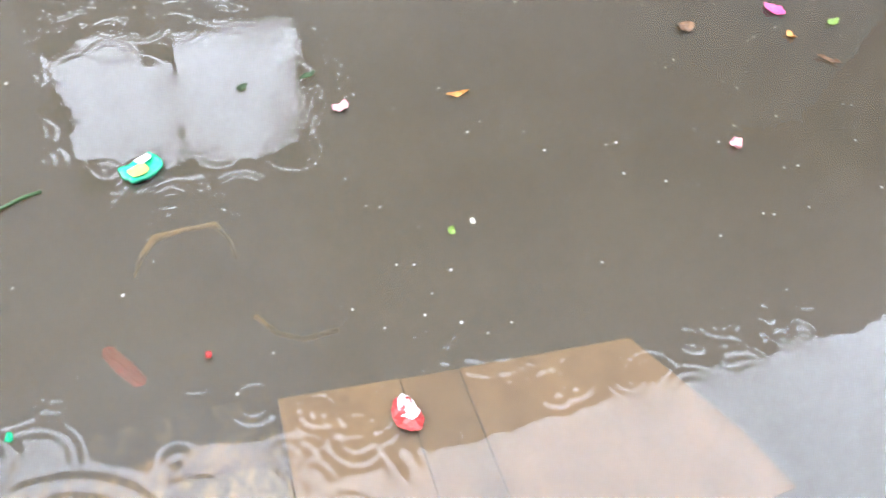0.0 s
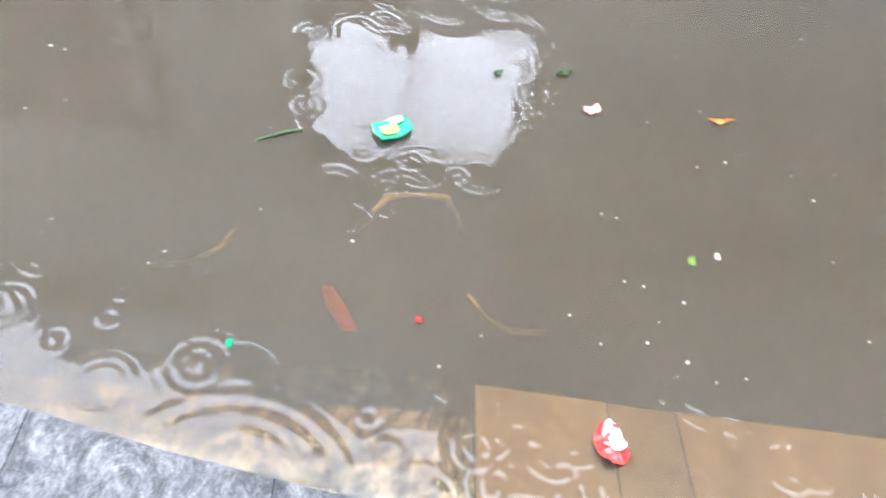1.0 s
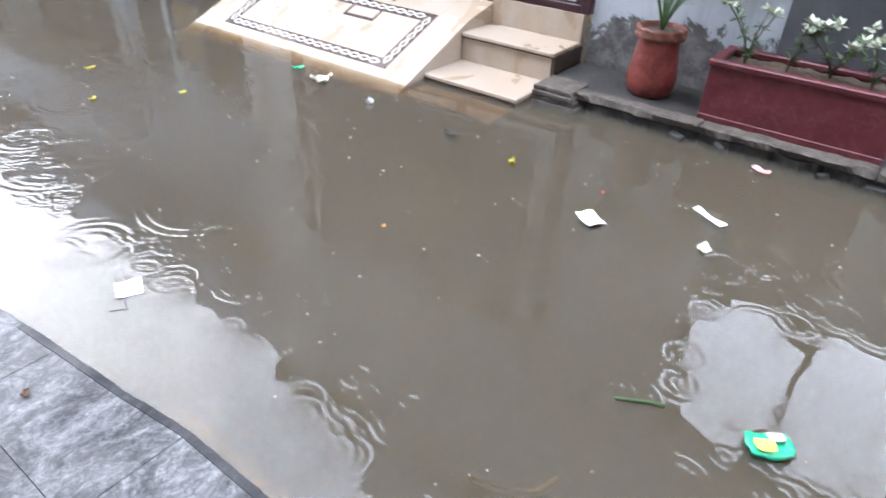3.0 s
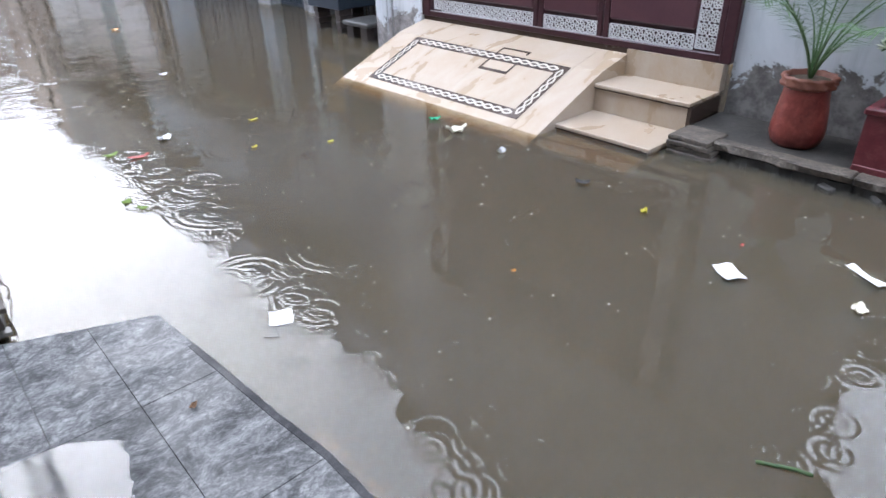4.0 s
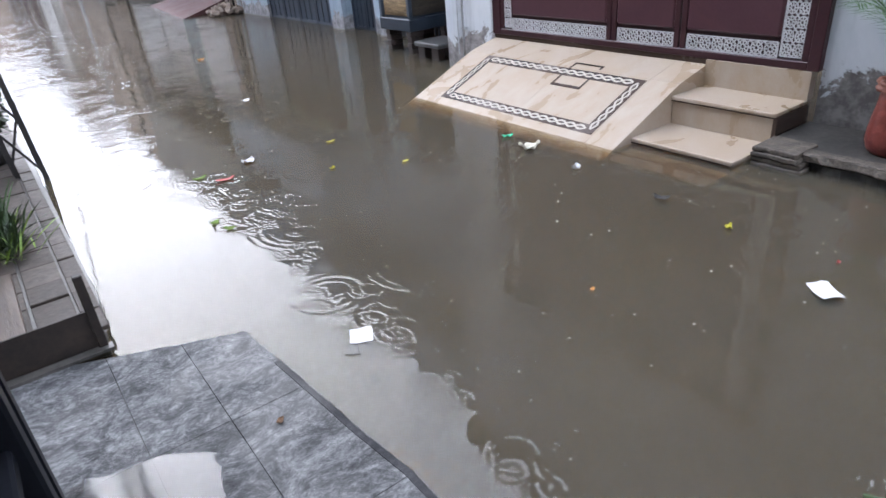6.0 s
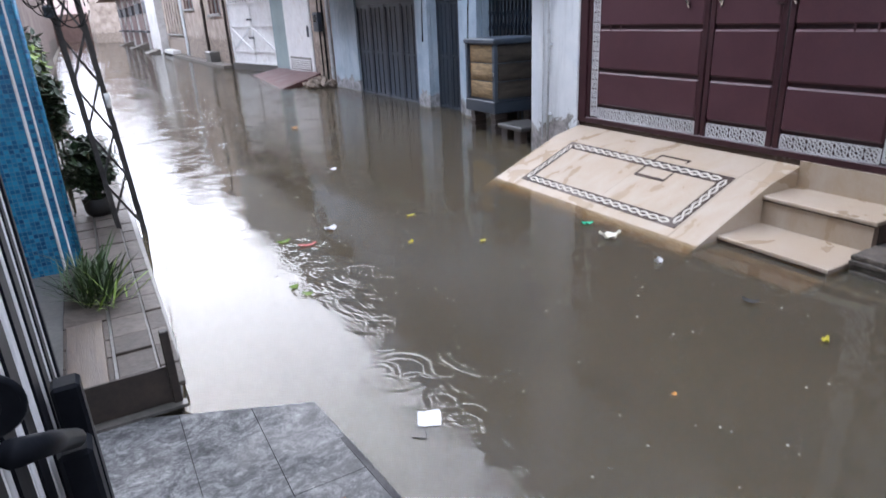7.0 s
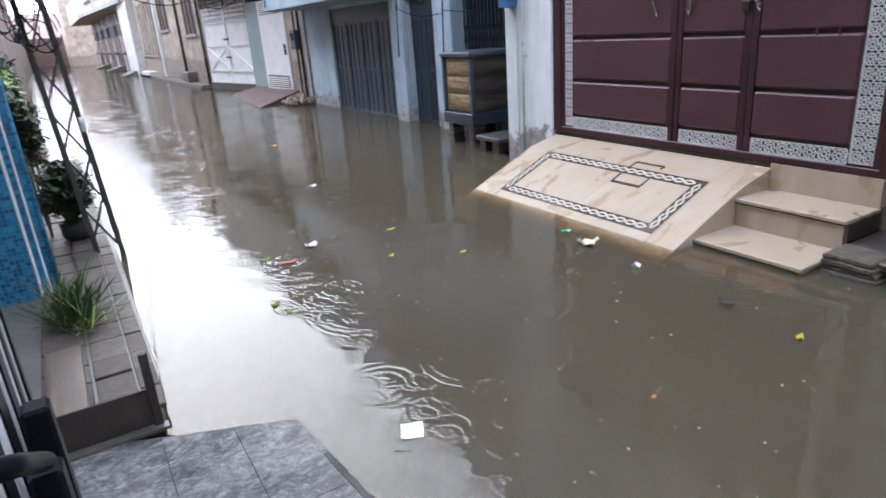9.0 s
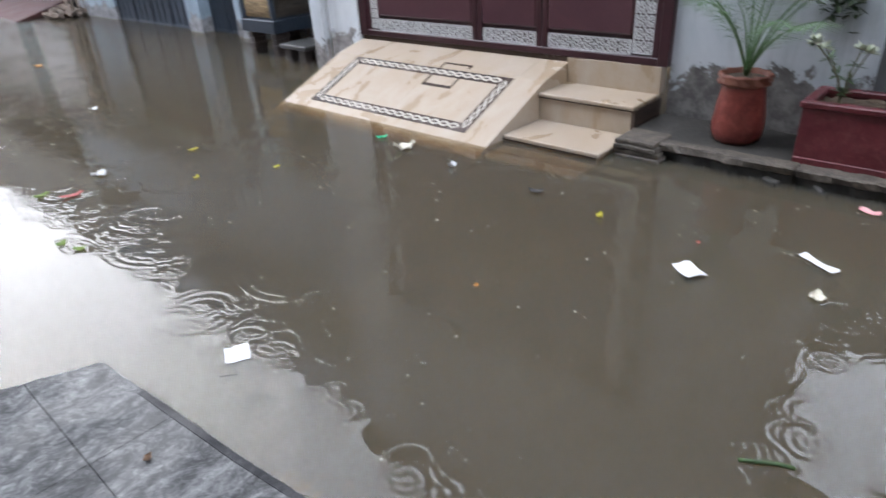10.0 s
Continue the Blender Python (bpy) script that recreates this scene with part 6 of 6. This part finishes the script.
litter("brown_scrap", BROWN_LEAF, 2.10, -3.84, 50, 0.16, 0.04, 29, "long brown leaf on the water", "leaf", 0.014, corner=0.6)
litter("yellow_leaf", LEAF_LIGHT, 2.45, -4.2, -70, 0.17, 0.06, 30, "pale leaf on the water", "leaf", 0.014, corner=0.6)
litter("green_leaf", LEAF, 2.328, -0.795, -60, 0.11, 0.035, 31, "small green leaf afloat", "leaf", 0.01, corner=0.7)
litter("green_leaf", LEAF, 2.28, -0.50, -60, 0.06, 0.035, 32, "small green leaf afloat", "leaf", 0.01, corner=0.7)
litter("orange_scrap", FOIL_RED, 1.02, -0.20, 0, 0.028, 0.02, 33, "tiny red scrap on the water", "scrap", 0.01)
litter("yellow_leaf", LEAF_LIGHT, 1.33, -1.13, 0, 0.035, 0.028, 34, "tiny yellow bud on the water", "leaf", 0.01)
litter("white_scrap", PAPER_CREAM, 1.36, -1.23, 0, 0.03, 0.018, 35, "tiny white scrap on the water", "scrap", 0.008)
litter("orange_scrap", ORANGE_LEAF, 2.95, 10.6, 0, 0.12, 0.07, 36, "orange scrap on the water", "scrap", 0.014)
litter("white_scrap", PAPER, 2.39, 7.26, 0, 0.1, 0.06, 37, "small white scrap on the water", "scrap", 0.014)
litter("yellow_scrap", YELLOW, 2.0, 4.4, 0, 0.05, 0.03, 38, "tiny yellow scrap on the water", "scrap", 0.01)
litter("green_scrap", FOIL_GREEN, 0.9, 0.33, 0, 0.03, 0.02, 39, "tiny green scrap on the water", "scrap", 0.01)
litter("dead_leaf", BROWN_LEAF, 0.47, 1.93, 20, 0.04, 0.025, 40, "small dark leaf on the marble", "leaf", 0.01, z=0.034, corner=0.5)

pack = thing("snack_packet", (1.852, -0.075, 0.0), "green foil snack packet with a yellow and white print", "packet")
PM = pose(1.852, -0.072, -0.004, 0, 0, -58)
for nm, mt, w, h, dx, dy, dz, sd, lab in (("packet_foil", FOIL_GREEN, 0.155, 0.10, 0, 0, 0, 51, ""), ("printed_label", FOIL_YELLOW, 0.07, 0.05, -0.02, -0.012, 0.026, 52, "yellow print"), ("printed_flash", PAPER, 0.06, 0.035, 0.025, 0.024, 0.027, 53, "white print")):
    bm = sheet_mesh(w, h, sd, 0.010 if sd == 51 else 0.004, thick=0.012 if sd == 51 else 0.002, corner=0.15)
    bmesh.ops.transform(bm, matrix=PM @ Matrix.Translation((dx, dy, dz)), verts=bm.verts)
    part(nm, bm, mt, pack, lab, smooth=True)
rw = thing("torn_packet", (0.66, -0.74, 0.0), "torn red and white packet over the brown slab", "packet")
PM = pose(0.665, -0.735, -0.004, 0, 0, 18)
for nm, mt, w, h, dx, dy, dz, sd, lab in (("packet_back", FOIL_RED, 0.125, 0.09, 0, 0, 0, 54, ""), ("packet_front", PAPER, 0.09, 0.06, 0.018, -0.012, 0.009, 55, "white inner face")):
    bm = sheet_mesh(w, h, sd, 0.018, corner=0.3)
    bmesh.ops.transform(bm, matrix=PM @ Matrix.Translation((dx, dy, dz)), verts=bm.verts)
    part(nm, bm, mt, rw, lab)
litter("red_packet", FOIL_RED, 1.07, 0.045, 33, 0.19, 0.052, 56, "red packet sunk just under the water", "packet", 0.008, z=-0.052)
single("plant_twig", tube(fresh(), [(1.735, 0.41, 0.003), (1.76, 0.36, 0.006), (1.79, 0.31, 0.006), (1.81, 0.26, 0.003)], 0.007, 6), LEAF, "green twig floating by a packet", "twig", smooth=True)
single("sunken_bag", tube(fresh(), [(1.43, -0.0, -0.070), (1.50, -0.03, -0.052), (1.57, -0.08, -0.048), (1.59, -0.18, -0.047), (1.595, -0.29, -0.052), (1.52, -0.33, -0.060), (1.44, -0.34, -0.070)], 0.010, 7, radii=[0.004, 0.010, 0.016, 0.008, 0.014, 0.006, 0.010]), POLY, "rolled edge of a pale plastic bag under the surface", "bag", smooth=True).location.z = -0.010
single("sunken_bag", tube(fresh(), [(1.2, 0.65, -0.070), (1.225, 0.53, -0.058), (1.285, 0.446, -0.052), (1.36, 0.424, -0.052)], 0.010, 7), POLY, "pale plastic strip under the surface", "bag", smooth=True).location.z = -0.010
single("sunken_twig", tube(fresh(), [(1.167, -0.36, -0.048), (1.09, -0.42, -0.058), (1.05, -0.50, -0.064), (1.06, -0.62, -0.070)], 0.010, 6), PAPER_CREAM, "pale twig under the surface", "twig", smooth=True).location.z = -0.010

# bubbles and specks that the rain raises
bub = thing("rain_bubbles", (2.5, 2.0, 0), "small bubbles and specks raised by rain on the water", "bubbles", kind="stuff")
rng = random.Random(77)
bm = fresh()
for _ in range(820):
    x, y = rng.uniform(0.85, 4.0), -5 + 19 * rng.random() ** 1.3
    r = rng.uniform(0.002, 0.0075) * (1 + 0.06 * max(0, y))
    rows = []
    for e in (0.0, 0.5, 1.0):
        rows.append([bm.verts.new((x + r * math.cos(e) * math.cos(a), y + r * math.cos(e) * math.sin(a), r * 0.8 * math.sin(e))) for a in [2 * math.pi * k / 7 for k in range(7)]])
    for a, b in zip(rows, rows[1:]):
        for k in range(7):
            bm.faces.new((a[k], a[(k + 1) % 7], b[(k + 1) % 7], b[k]))
    bm.faces.new(rows[-1])
part("bubble_field", bm, FOAM, bub, smooth=True)
